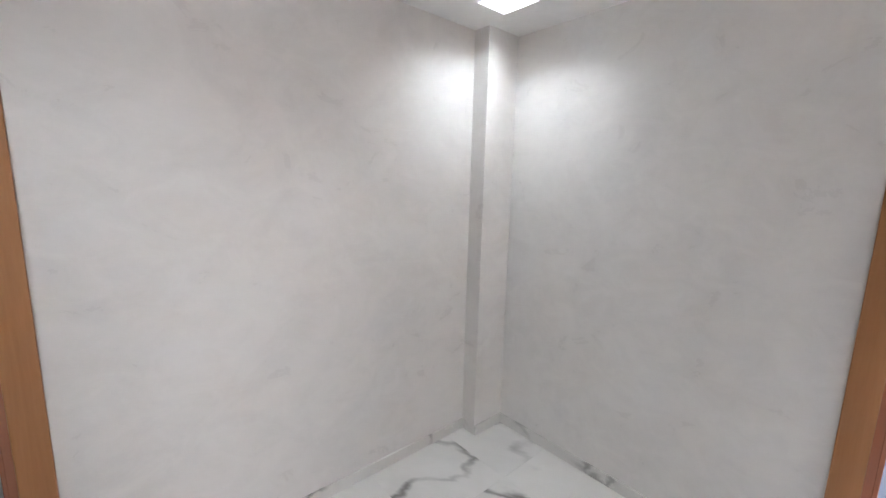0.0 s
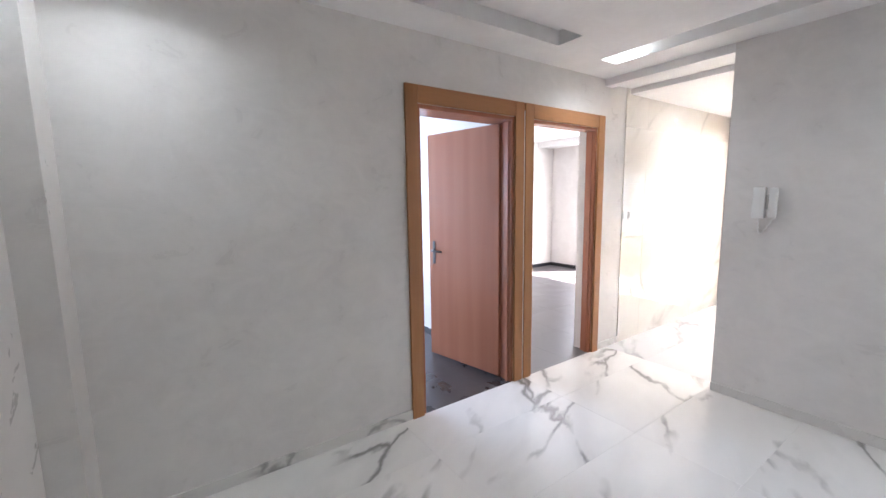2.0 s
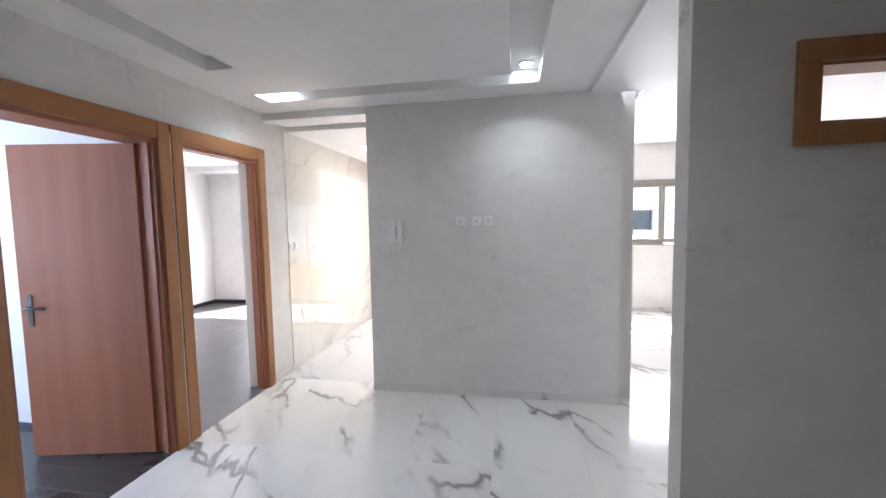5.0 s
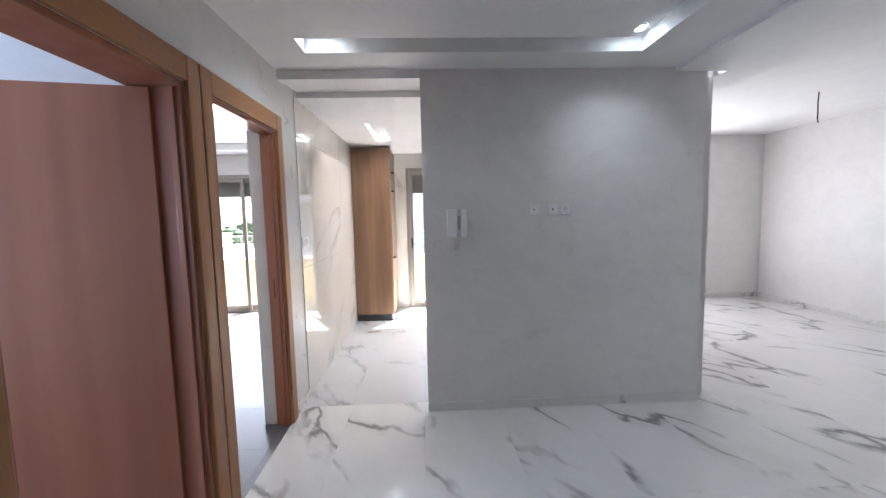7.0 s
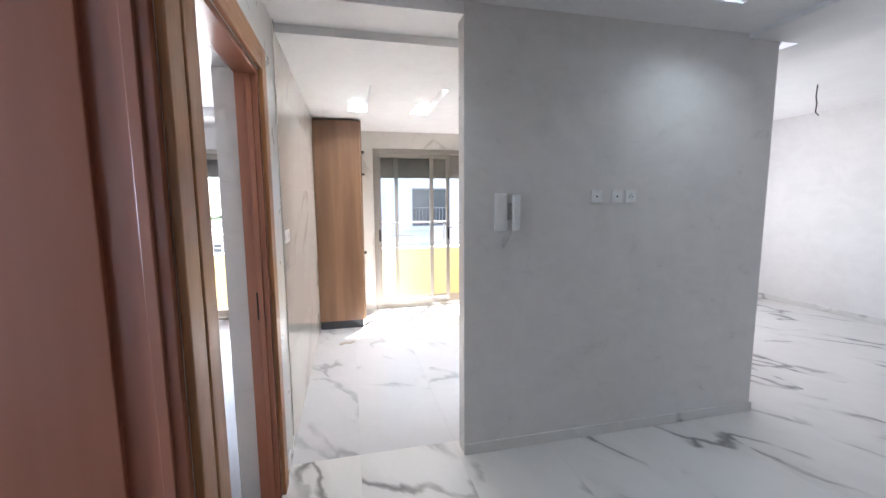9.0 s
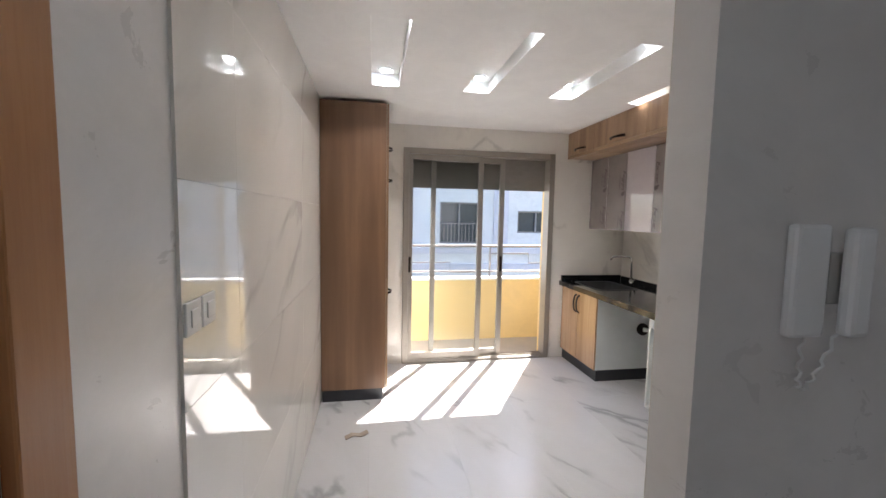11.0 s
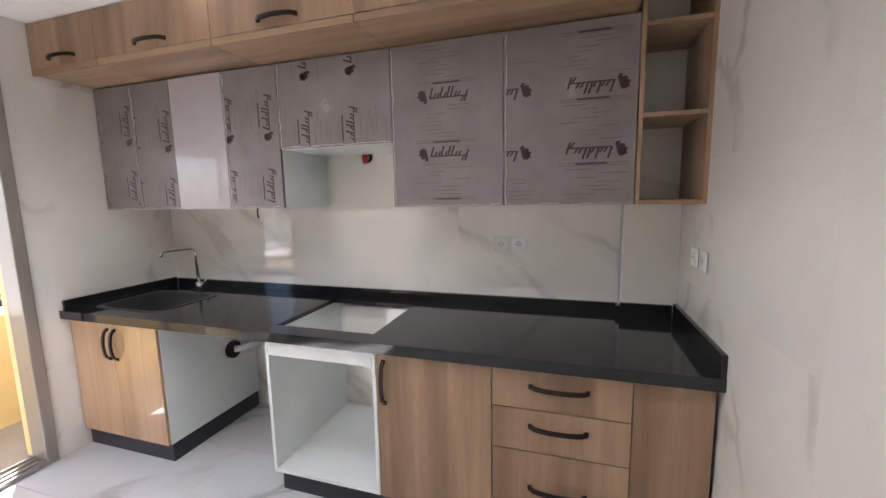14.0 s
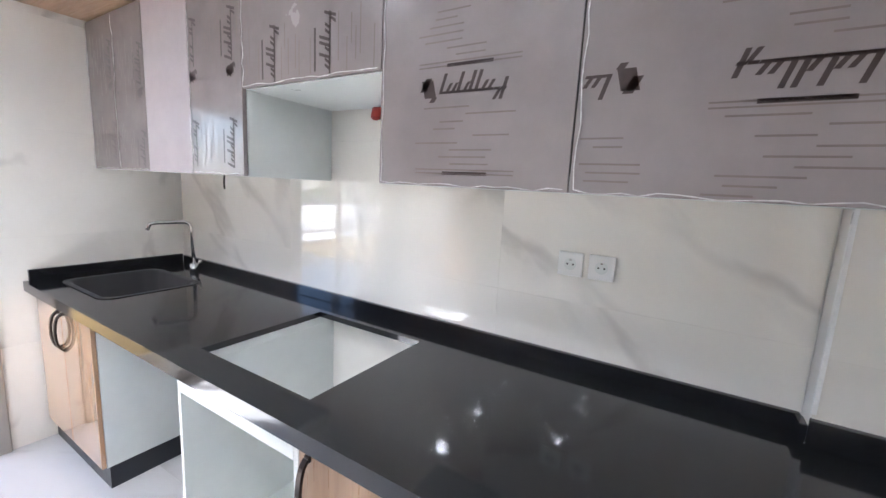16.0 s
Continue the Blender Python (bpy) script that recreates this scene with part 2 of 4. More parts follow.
def add_box(bm, lo, hi, bevel=0.0):
    m = Matrix.Translation([(p + q) / 2 for p, q in zip(lo, hi)]) @ Matrix.Diagonal([abs(q - p) for p, q in zip(lo, hi)] + [1])
    r = bmesh.ops.create_cube(bm, size=1, matrix=m)
    if bevel:
        es = list({e for v in r["verts"] for e in v.link_edges})
        bmesh.ops.bevel(bm, geom=es, offset=bevel, segments=2, affect="EDGES", profile=0.5)
    return bm


def box(lo, hi, bevel=0.0):
    return add_box(bmesh.new(), lo, hi, bevel)


def add_cyl(bm, a, b, r0, r1=None, seg=20):
    a, b = Vector(a), Vector(b)
    d = b - a
    q = d.to_track_quat("Z", "Y").to_matrix().to_4x4()
    bmesh.ops.create_cone(bm, cap_ends=True, segments=seg, radius1=r0, radius2=r0 if r1 is None else r1, depth=d.length,
                          matrix=Matrix.Translation((a + b) / 2) @ q)
    return bm


def cyl(a, b, r0, r1=None, seg=20):
    return add_cyl(bmesh.new(), a, b, r0, r1, seg)


def sweep(points, w, h, side):
    """A bar of section w by h along points; side is the direction of w."""
    bm = bmesh.new()
    side = Vector(side).normalized()
    rings = []
    for i, p in enumerate(points):
        d = (Vector(points[min(i + 1, len(points) - 1)]) - Vector(points[max(i - 1, 0)])).normalized()
        up = d.cross(side).normalized()
        p = Vector(p)
        rings.append([bm.verts.new(p + side * (sx * w / 2) + up * (sy * h / 2)) for sx, sy in ((-1, -1), (1, -1), (1, 1), (-1, 1))])
    for r, s in zip(rings, rings[1:]):
        for k in range(4):
            bm.faces.new((r[k], r[(k + 1) % 4], s[(k + 1) % 4], s[k]))
    bm.faces.new(rings[0][::-1])
    bm.faces.new(rings[-1])
    bmesh.ops.recalc_face_normals(bm, faces=bm.faces)
    return bm


def tube(points, r, seg=10):
    bm = bmesh.new()
    rings = []
    for i, p in enumerate(points):
        d = (Vector(points[min(i + 1, len(points) - 1)]) - Vector(points[max(i - 1, 0)])).normalized()
        u = d.orthogonal().normalized() if i == 0 else (u - d * u.dot(d)).normalized()
        w = d.cross(u)
        rings.append([bm.verts.new(Vector(p) + (u * math.cos(k * math.tau / seg) + w * math.sin(k * math.tau / seg)) * r) for k in range(seg)])
    for a, b in zip(rings, rings[1:]):
        for k in range(seg):
            bm.faces.new((a[k], a[(k + 1) % seg], b[(k + 1) % seg], b[k]))
    bm.faces.new(rings[0][::-1])
    bm.faces.new(rings[-1])
    bmesh.ops.recalc_face_normals(bm, faces=bm.faces)
    return bm


def cut_rects(a0, a1, z0, z1, openings):
    """The rectangles that are left of a0..a1 by z0..z1 around the openings."""
    xs = sorted({a0, a1, *[min(max(v, a0), a1) for o in openings for v in o[:2]]})
    out = []
    for c0, c1 in zip(xs, xs[1:]):
        mid = (c0 + c1) / 2
        free = [(z0, z1)]
        for o in openings:
            if o[0] < mid < o[1]:
                nxt = []
                for f0, f1 in free:
                    if o[2] > f0:
                        nxt.append((f0, min(f1, o[2])))
                    if o[3] < f1:
                        nxt.append((max(f0, o[3]), f1))
                free = nxt
        out += [(c0, c1, f0, f1) for f0, f1 in free if f1 - f0 > 1e-4]
    return out


def wall(name, x0, x1, y0, y1, z0, z1, mat, openings=()):
    bm = bmesh.new()
    if x1 - x0 > y1 - y0:
        for c0, c1, f0, f1 in cut_rects(x0, x1, z0, z1, openings):
            add_box(bm, (c0, y0, f0), (c1, y1, f1))
    else:
        for c0, c1, f0, f1 in cut_rects(y0, y1, z0, z1, openings):
            add_box(bm, (x0, c0, f0), (x1, c1, f1))
    bmesh.ops.remove_doubles(bm, verts=bm.verts, dist=1e-5)
    return tagged(part(name, bm, mat), kind="structure")


def plate(xs, ys, z0, z1, holes):
    """One closed flat body over the grid xs by ys, less the holes (x0, x1, y0, y1)."""
    bm = bmesh.new()
    xs = sorted({*xs, *[min(max(v, min(xs)), max(xs)) for h in holes for v in h[:2]]})
    ys = sorted({*ys, *[min(max(v, min(ys)), max(ys)) for h in holes for v in h[2:]]})
    vs = {}

    def v(i, j, z):
        if (i, j, z) not in vs:
            vs[i, j, z] = bm.verts.new((xs[i], ys[j], z))
        return vs[i, j, z]

    def solid(i, j):
        if not (0 <= i < len(xs) - 1 and 0 <= j < len(ys) - 1):
            return False
        x, y = (xs[i] + xs[i + 1]) / 2, (ys[j] + ys[j + 1]) / 2
        return not any(h[0] < x < h[1] and h[2] < y < h[3] for h in holes)

    for i in range(len(xs) - 1):
        for j in range(len(ys) - 1):
            if not solid(i, j):
                continue
            bm.faces.new((v(i, j, z1), v(i + 1, j, z1), v(i + 1, j + 1, z1), v(i, j + 1, z1)))
            bm.faces.new((v(i, j + 1, z0), v(i + 1, j + 1, z0), v(i + 1, j, z0), v(i, j, z0)))
            for di, dj, a, b in ((-1, 0, (i, j + 1), (i, j)), (1, 0, (i + 1, j), (i + 1, j + 1)), (0, -1, (i, j), (i + 1, j)), (0, 1, (i + 1, j + 1), (i, j + 1))):
                if not solid(i + di, j + dj):
                    bm.faces.new((v(*a, z0), v(*b, z0), v(*b, z1), v(*a, z1)))
    return bm


def slab(name, x0, x1, y0, y1, z0, z1, mat, holes=()):
    bm = plate([x0, x1], [y0, y1], z0, z1, holes)
    return tagged(part(name, bm, mat), kind="structure")


# ---- structure ----
W, E, S, N = -2.10, 1.235, -1.72, 5.84
TOP = 2.64
KTOP = 2.555
D1, D2 = (0.175, 1.075, 0.0, 2.187), (1.27, 2.15, 0.0, 2.187)
KD = (-1.35, 0.34, 0.0, 2.32)

floor = slab("floor", -6.2, 5.2, -3.6, 6.0, -0.25, -0.012, M_GROUT)
wall_west = wall("wall_west", W - 0.2, W, S, N, 0, 2.9, M_PLASTER, [D1, D2])
wall_south = wall("wall_south", W - 0.2, 2.6, S - 0.16, S, 0, 2.9, M_PLASTER, [(0.29, 1.16, 0, 2.16)])
column = tagged(part("wall_column", box((W, S, 0), (-1.83, -1.6, TOP + 0.1)), M_PLASTER), kind="structure")
wall_partition = wall("wall_partition", -1.055, 1.145, 2.247, 2.357, 0, 2.9, M_PLASTER)
wall_kitchen_east = wall("wall_kitchen_east", E + 0.006, E + 0.032, 2.357, N, 0, 2.9, M_PLASTER)
pier = tagged(part("wall_pier", box((1.16, 2.357, 0), (E + 0.006, 2.625, KTOP + 0.1)), M_PLASTER), kind="structure")
wall_transom = wall("wall_transom", 0.88, 4.75, 0.30, 0.42, 0, 2.9, M_PLASTER, [(1.27, 2.19, 1.90, 2.105), (1.74, 2.16, 1.415, 1.625)])
BW = (-4.86, -3.2, 0.0, 2.26)
SW = (1.9, 3.46, 1.12, 2.2)
wall_north = wall("wall_north", -6.0, 4.95, N + 0.006, N + 0.17, 0, 2.9, M_ROOM, [KD, BW, SW])
wall_east = wall("wall_east", 4.75, 4.95, -1.9, N, 0, 2.9, M_ROOM)
wall_hall_end = wall("wall_hall_end", 2.6, 2.75, S - 0.16, 0.30, 0, 2.9, M_PLASTER)
wall_bedroom_west = wall("wall_bedroom_west", -5.95, -5.75, -1.72, N, 0, 2.9, M_ROOM, [(-1.1, 0.1, 1.0, 2.1)])
wall_bedroom_south = wall("wall_bedroom_south", -5.75, W - 0.2, 1.14, 1.22, 0, 2.9, M_ROOM)
wall_room_south = wall("wall_room_south", -5.75, W - 0.2, -1.72, -1.6, 0, 2.9, M_ROOM)
wall_entry = wall("wall_entry", -0.6, 2.0, -3.4, -3.3, 0, 2.9, M_ROOM)
wall_entry_2 = wall("wall_entry_2", -0.7, -0.6, -3.4, S - 0.16, 0, 2.9, M_ROOM)
wall_entry_3 = wall("wall_entry_3", 2.0, 2.1, -3.4, S - 0.16, 0, 2.9, M_ROOM)

# hall ceiling with its recessed slots, and beams
SLOT_W = (-1.78, -1.575, -1.45, 1.19)
SLOT_N = (-1.8, 0.25, 1.72, 1.94)
SLOT_E = (0.25, 0.46, -0.9, 1.94)
slab("ceiling_hall", W, 0.89, S, 2.247, TOP, TOP + 0.0995, M_CEILING, [SLOT_W, SLOT_N, SLOT_E])
slab("ceiling_hall_upper", W - 0.2, 0.89, S - 0.2, 2.36, TOP + 0.10, TOP + 0.2, M_CEILING)
slab("ceiling_salon_west", 0.89, E + 0.07, 0.42, 2.247, 2.61, TOP + 0.1, M_CEILING)
slab("ceiling_hall_end", 0.89, 2.75, S - 0.16, 0.42, TOP, TOP + 0.1, M_CEILING)
slab("ceiling_beam_north", W, -1.055, 2.247, 2.357, 2.575, TOP + 0.1, M_CEILING)
slab("ceiling_salon", E + 0.07, 4.95, 0.42, N, 2.78, 2.9, M_CEILING)
slab("ceiling_salon_edge", E + 0.07, 1.6, 0.42, N, 2.61, 2.78, M_CEILING)
K_SLOTS = [(-1.675, -1.475), (-0.99, -0.79), (-0.3, -0.1), (0.385, 0.585)]
KY0, KY1 = 3.62, 4.65
slab("ceiling_kitchen", W, E + 0.006, 2.66, N, KTOP, KTOP + 0.0895, M_CEILING, [(a, b, KY0, KY1) for a, b in K_SLOTS])
slab("ceiling_kitchen_upper", W - 0.2, E + 0.07, 2.36, N + 0.17, KTOP + 0.09, KTOP + 0.2, M_CEILING)
slab("ceiling_kitchen_strip", W, E + 0.006, 2.357, 2.66, KTOP + 0.05, KTOP + 0.1, M_CEILING)
slab("ceiling_rooms", -5.95, W - 0.2, S, N + 0.17, 2.68, 2.9, M_CEILING)
slab("ceiling_bedroom_border", -5.75, W - 0.2, 5.35, N, 2.58, 2.68, M_CEILING)
slab("ceiling_entry", -0.7, 2.1, -3.4, S - 0.16, 2.68, 2.9, M_CEILING)


def skirting(name, x0, x1, y0, y1, mat=M_SKIRT):
    return tagged(part(name, box((x0, y0, 0.0), (x1, y1, 0.07), 0.002), mat), kind="structure")


skirting("baseboard", W, W + 0.012, -1.6, 0.095)
skirting("baseboard", W, W + 0.012, 2.24, 2.6)
skirting("baseboard", -1.83, 0.2, S, S + 0.012)
skirting("baseboard", W + 0.012, -1.83, -1.6, -1.588)
skirting("baseboard", -1.055, 1.145, 2.235, 2.247)
skirting("baseboard", 1.145, 1.157, 2.235, 2.357)
skirting("baseboard", 4.738, 4.75, 0.42, N)
skirting("baseboard", E + 0.07, 4.738, N - 0.012, N + 0.006)
skirting("baseboard", -5.738, W - 0.2, 1.22, 1.232, M_PLINTH)
skirting("baseboard", -5.75, -5.738, 1.22, N, M_PLINTH)
skirting("baseboard", -5.738, BW[0] - 0.0, N - 0.006, N + 0.006, M_PLINTH)
skirting("baseboard", -5.75, W - 0.2, 1.128, 1.14, M_PLINTH)
skirting("baseboard", W - 0.212, W - 0.2, 2.25, N, M_PLINTH)


# doors
def casing(name, axis, face, out, a0, a1, top, width=0.09, depth=0.22, head=0.115):
    """A door surround: mouldings on the face and a lining through the wall. axis is the wall's long direction."""
    d = tagged(thing(name, (face, (a0 + a1) / 2, 0) if axis == "y" else ((a0 + a1) / 2, face, 0), "", ""), kind="structure")

    def b(lo, hi, bev=0.004):
        (p0, q0, z0), (p1, q1, z1) = lo, hi
        if axis == "y":
            return box((min(q0, q1), p0, z0), (max(q0, q1), p1, z1), bev)
        return box((p0, min(q0, q1), z0), (p1, max(q0, q1), z1), bev)

    f, o = face, out
    part("moulding", b((a0 - width, f, 0), (a0 + 0.004, f + o * 0.022, top + head)), M_CASING, d)
    part("moulding", b((a1 - 0.004, f, 0), (a1 + width, f + o * 0.022, top + head)), M_CASING, d)
    part("moulding", b((a0 + 0.006, f, top), (a1 - 0.006, f + o * 0.021, top + head)), M_CASING_Y, d)
    part("lining", b((a0, f - o * depth, 0), (a0 + 0.03, f - o * 0.001, top), 0.002), M_LEAF, d)
    part("lining", b((a1 - 0.03, f - o * depth, 0), (a1, f - o * 0.001, top), 0.002), M_LEAF, d)
    part("lining", b((a0 + 0.031, f - o * depth, top - 0.03), (a1 - 0.031, f - o * 0.001, top), 0.002), M_LEAF, d)
    part("stop", b((a0 + 0.031, f - o * 0.05, 0), (a0 + 0.045, f - o * 0.025, top - 0.031), 0.002), M_LEAF, d)
    part("stop", b((a1 - 0.045, f - o * 0.05, 0), (a1 - 0.031, f - o * 0.025, top - 0.031), 0.002), M_LEAF, d)
    if name == "door_2":
        part("strike_plate", b((a1 - 0.033, f - o * 0.06, 0.98), (a1 - 0.029, f - o * 0.04, 1.12), 0), M_DARK, d)
    return d


casing("door_1", "y", W, 1, D1[0], D1[1], 2.187)
casing("door_2", "y", W, 1, D2[0], D2[1], 2.187, 0.09, 0.1)
casing("door_3", "x", S, 1, 0.29, 1.16, 2.16, 0.09, 0.18)
tagged(part("trim", box((W, 1.1655, 0), (W + 0.014, 1.1795, 2.24), 0.001), M_WHITE), kind="structure")

# open door leaf
hinge, free = Vector((-2.225, 1.04, 0)), Vector((-3.03, 0.872, 0))
ang = math.atan2(free.y - hinge.y, free.x - hinge.x)
leaf = thing("door_leaf", hinge, "red-brown veneered wooden door standing open into a room", "door")
leaf.rotation_euler = (0, 0, ang)


def local(bm):
    bmesh.ops.translate(bm, verts=bm.verts, vec=hinge)
    return bm


part("panel", local(box((0, -0.02, 0.012), (0.828, 0.02, 2.15), 0.003)), M_LEAF, leaf)
for s in (-1, 1):
    part("backplate", local(box((0.743, s * 0.021, 0.93), (0.778, s * 0.027, 1.15), 0.004)), M_LEVER, leaf, "brushed steel lock plate")
    pts = [(0.76, s * 0.027, 1.06), (0.76, s * 0.06, 1.06), (0.748, s * 0.068, 1.06), (0.625, s * 0.068, 1.058)]
    part("lever", local(tube(pts, 0.009)), M_LEVER, leaf, "brushed steel lever handle", True)
for z in (0.25, 1.06, 1.9):
    part("hinge", local(cyl((-0.006, -0.024, z - 0.05), (-0.006, -0.024, z + 0.05), 0.008)), M_STEEL, leaf, "", True)


# framed openings in the hall's end wall
def framed_opening(name, x0, x1, z0, z1, w, label, pane):
    f = thing(name, ((x0 + x1) / 2, 0.30, z0), label, "window frame")
    for lo, hi, m in (((x0, z0), (x1, z0 + w), M_CASING), ((x0, z1 - w), (x1, z1), M_CASING), ((x0, z0 + w), (x0 + w, z1 - w), M_CASING), ((x1 - w, z0 + w), (x1, z1 - w), M_CASING)):
        part("moulding", box((lo[0], 0.277, lo[1]), (hi[0], 0.2995, hi[1]), 0.003), m, f)
    x0, x1, z0, z1 = x0 + w, x1 - w, z0 + w, z1 - w
    for lo, hi in (((x0, z0), (x1, z0 + 0.012)), ((x0, z1 - 0.012), (x1, z1)), ((x0, z0 + 0.012), (x0 + 0.012, z1 - 0.012)), ((x1 - 0.012, z0 + 0.012), (x1, z1 - 0.012))):
        part("lining", box((lo[0], 0.301, lo[1]), (hi[0], 0.42, hi[1])), M_CASING, f)
    return f


framed_opening("transom_frame", 1.2, 2.26, 1.83, 2.175, 0.07, "honey-brown wooden frame round a high opening in a grey wall", True)
framed_opening("niche_frame", 1.675, 2.225, 1.35, 1.69, 0.065, "honey-brown wooden frame round a small opening in a grey wall", True)

# ---- recessed lamps ----
SPOTS = []


def downlight(x, y, z, watts, colour=(0.86, 0.97, 1.0), cone=100):
    d = thing("downlight", (x, y, z), "small round recessed ceiling lamp, switched on, cold white", "ceiling lamp", "recessed ceiling lamps")
    bm = bmesh.new()
    add_cyl(bm, (x, y, z - 0.012), (x, y, z), 0.05, 0.055, 24)
    part("ring", bm, M_WHITE, d)
    part("lens", cyl((x, y, z - 0.016), (x, y, z - 0.0125), 0.036, None, 20), M_LAMP, d, "glowing white lamp lens")
    li = bpy.data.lights.new("lamp_light", "SPOT")
    li.energy, li.color, li.spot_size, li.spot_blend, li.shadow_soft_size = watts, colour, radians(cone), 1.0, 0.035
    ob = new("lamp_light", li)
    ob.location = (x, y, z - 0.02)


HZ = TOP + 0.099
for x, y, w in ((-1.68, -1.33, 2.0), (-1.66, 1.83, 2.5), (0.36, 1.8, 2.2), (0.355, -0.75, 3.0)):
    downlight(x, y, HZ, w, cone=130)
for a, b in K_SLOTS:
    for y, w in ((KY0 + 0.09, 5.0 if a < 0.3 else 1.6), (KY1 - 0.09, 5.0 if a < 0.3 else 1.6)):
        downlight((a + b) / 2, y, KTOP + 0.089, w, (1.0, 0.96, 0.91), 150)


# ---- glazed doors and windows ----
def sash(name, x0, x1, z0, z1, y, parent, handle=None):
    w = 0.055
    s = part(name, box((x0, y - 0.018, z0), (x0 + w, y + 0.018, z1), 0.004), M_ALU, parent)
    part("stile", box((x1 - w, y - 0.018, z0), (x1, y + 0.018, z1), 0.004), M_ALU, s)
    part("rail", box((x0 + w, y - 0.017, z0), (x1 - w, y + 0.017, z0 + 0.075), 0.003), M_ALU, s)
    part("rail", box((x0 + w, y - 0.017, z1 - 0.06), (x1 - w, y + 0.017, z1), 0.003), M_ALU, s)
    p = part("pane", box((x0 + w - 0.005, y - 0.003, z0 + 0.07), (x1 - w + 0.005, y + 0.003, z1 - 0.055)), M_GLASS, s)
    p.visible_shadow = False
    if handle is not None:
        part("pull", box((handle - 0.012, y - 0.032, 1.0), (handle + 0.012, y - 0.0185, 1.17), 0.004), M_DARK, s, "black pull handle")
    return s


def glazed(name, o, sashes, shutter_to, group=""):
    """Sliding window in the opening o, with its outer frame and a part-lowered roller shutter behind."""
    x0, x1, z0, z1 = o
    y = N + 0.05
    g = tagged(thing(name, ((x0 + x1) / 2, y, z0), "", ""), kind="structure")
    w = 0.062
    part("window_frame", box((x0, N - 0.02, z0), (x0 + w, N + 0.12, z1), 0.006), M_ALU, g)
    part("window_frame", box((x1 - w, N - 0.02, z0), (x1, N + 0.12, z1), 0.006), M_ALU, g)
    part("window_frame", box((x0 + w, N - 0.018, z1 - w), (x1 - w, N + 0.118, z1), 0.006), M_ALU, g)
    part("window_sill", box((x0 + w, N - 0.018, z0), (x1 - w, N + 0.118, z0 + 0.03), 0.004), M_ALU, g)
    for yy in (N + 0.0, N + 0.05, N + 0.1):
        part("track", box((x0 + w, yy - 0.003, z0 + 0.03), (x1 - w, yy + 0.003, z0 + 0.042)), M_ALU, g)
    for a, b, yy, h in sashes:
        sash("sash", a, b, z0 + 0.036, z1 - w, yy, g, h)
    n = max(1, int((z1 - shutter_to) / 0.055))
    for k in range(n):
        zz = z1 - 0.02 - k * 0.055
        part("shutter_slat", box((x0 + 0.03, N + 0.135, zz - 0.0548), (x1 - 0.03, N + 0.147, zz), 0.0015), M_SHUTTER, g)
    return g


glazed("window_1", KD, [(-1.30, -0.475, N + 0.026, -1.275), (-1.045, -0.215, N + 0.076, -0.24)], 1.90)
glazed("window_2", BW, [(BW[0] + 0.05, -3.98, N + 0.026, BW[0] + 0.08), (-4.06, BW[1] - 0.05, N + 0.076, None)], 1.9)
glazed("window_3", SW, [(SW[0] + 0.05, 2.72, N + 0.026, None), (2.64, SW[1] - 0.05, N + 0.076, SW[1] - 0.08)], 2.1)


# ---- kitchen ----
def arch(parent, p0, p1, out):
    """A bowed bar pull between two points, standing off along out."""
    p0, p1, out = Vector(p0), Vector(p1), Vector(out)
    pts = []
    for k in range(13):
        t = k / 12
        pts.append(p0.lerp(p1, t) + out * (0.008 + 0.026 * math.sin(math.pi * t) ** 0.45))
    side = (p1 - p0).normalized().cross(out)
    h = part("handle", sweep(pts, 0.017, 0.009, side), M_DARK, parent, "dark bronze bowed pull handle")
    for p in (p0, p1):
        part("foot", box(p - Vector((0.009, 0.009, 0.009)), p + Vector((0.009, 0.009, 0.009)), 0.002), M_DARK, h)
    return h


FX = 0.49
BZ0, BZ1 = 0.115, 0.84
OUT = (-1, 0, 0)


def carcass(parent, x0, x1, y0, y1, z0, z1, t=0.018, mat=None, top=True, bottom=True, back=True):
    mat = mat or M_MELAMINE
    part("side", box((x0, y0, z0), (x1, y0 + t, z1), 0.001), mat, parent, "white melamine side panel")
    part("side", box((x0, y1 - t, z0), (x1, y1, z1), 0.001), mat, parent, "white melamine side panel")
    if bottom:
        part("bottom", box((x0 + 0.001, y0 + t, z0), (x1, y1 - t, z0 + t)), mat, parent)
    if top:
        part("top", box((x0 + 0.001, y0 + t, z1 - t), (x1, y1 - t, z1)), mat, parent)
    if back:
        part("back", box((x1 - 0.008, y0 + t, z0 + t), (x1 - 0.001, y1 - t, z1 - t)), mat, parent)


# sink unit
u = thing("base_cabinet", (0.8, 5.47, 0), "oak-fronted base cabinet with two doors under the sink", "cabinet", "base cabinets")
carcass(u, FX + 0.02, E - 0.02, 5.11, 5.83, BZ0, BZ1, top=False)
for a, b, h in ((5.112, 5.468, 5.44), (5.472, 5.828, 5.50)):
    d = part("door", box((FX, a, BZ0 + 0.003), (FX + 0.018, b, BZ1 - 0.003), 0.0015), M_OAK_GLOSS, u)
    arch(d, (FX, h, 0.62), (FX, h, 0.80), OUT)
part("plinth", box((FX + 0.03, 5.115, 0), (FX + 0.045, 5.83, BZ0 - 0.001)), M_PLINTH, u, "dark plinth")
part("plinth", box((FX + 0.045, 5.115, 0), (E - 0.03, 5.13, BZ0 - 0.001)), M_PLINTH, u, "dark plinth")

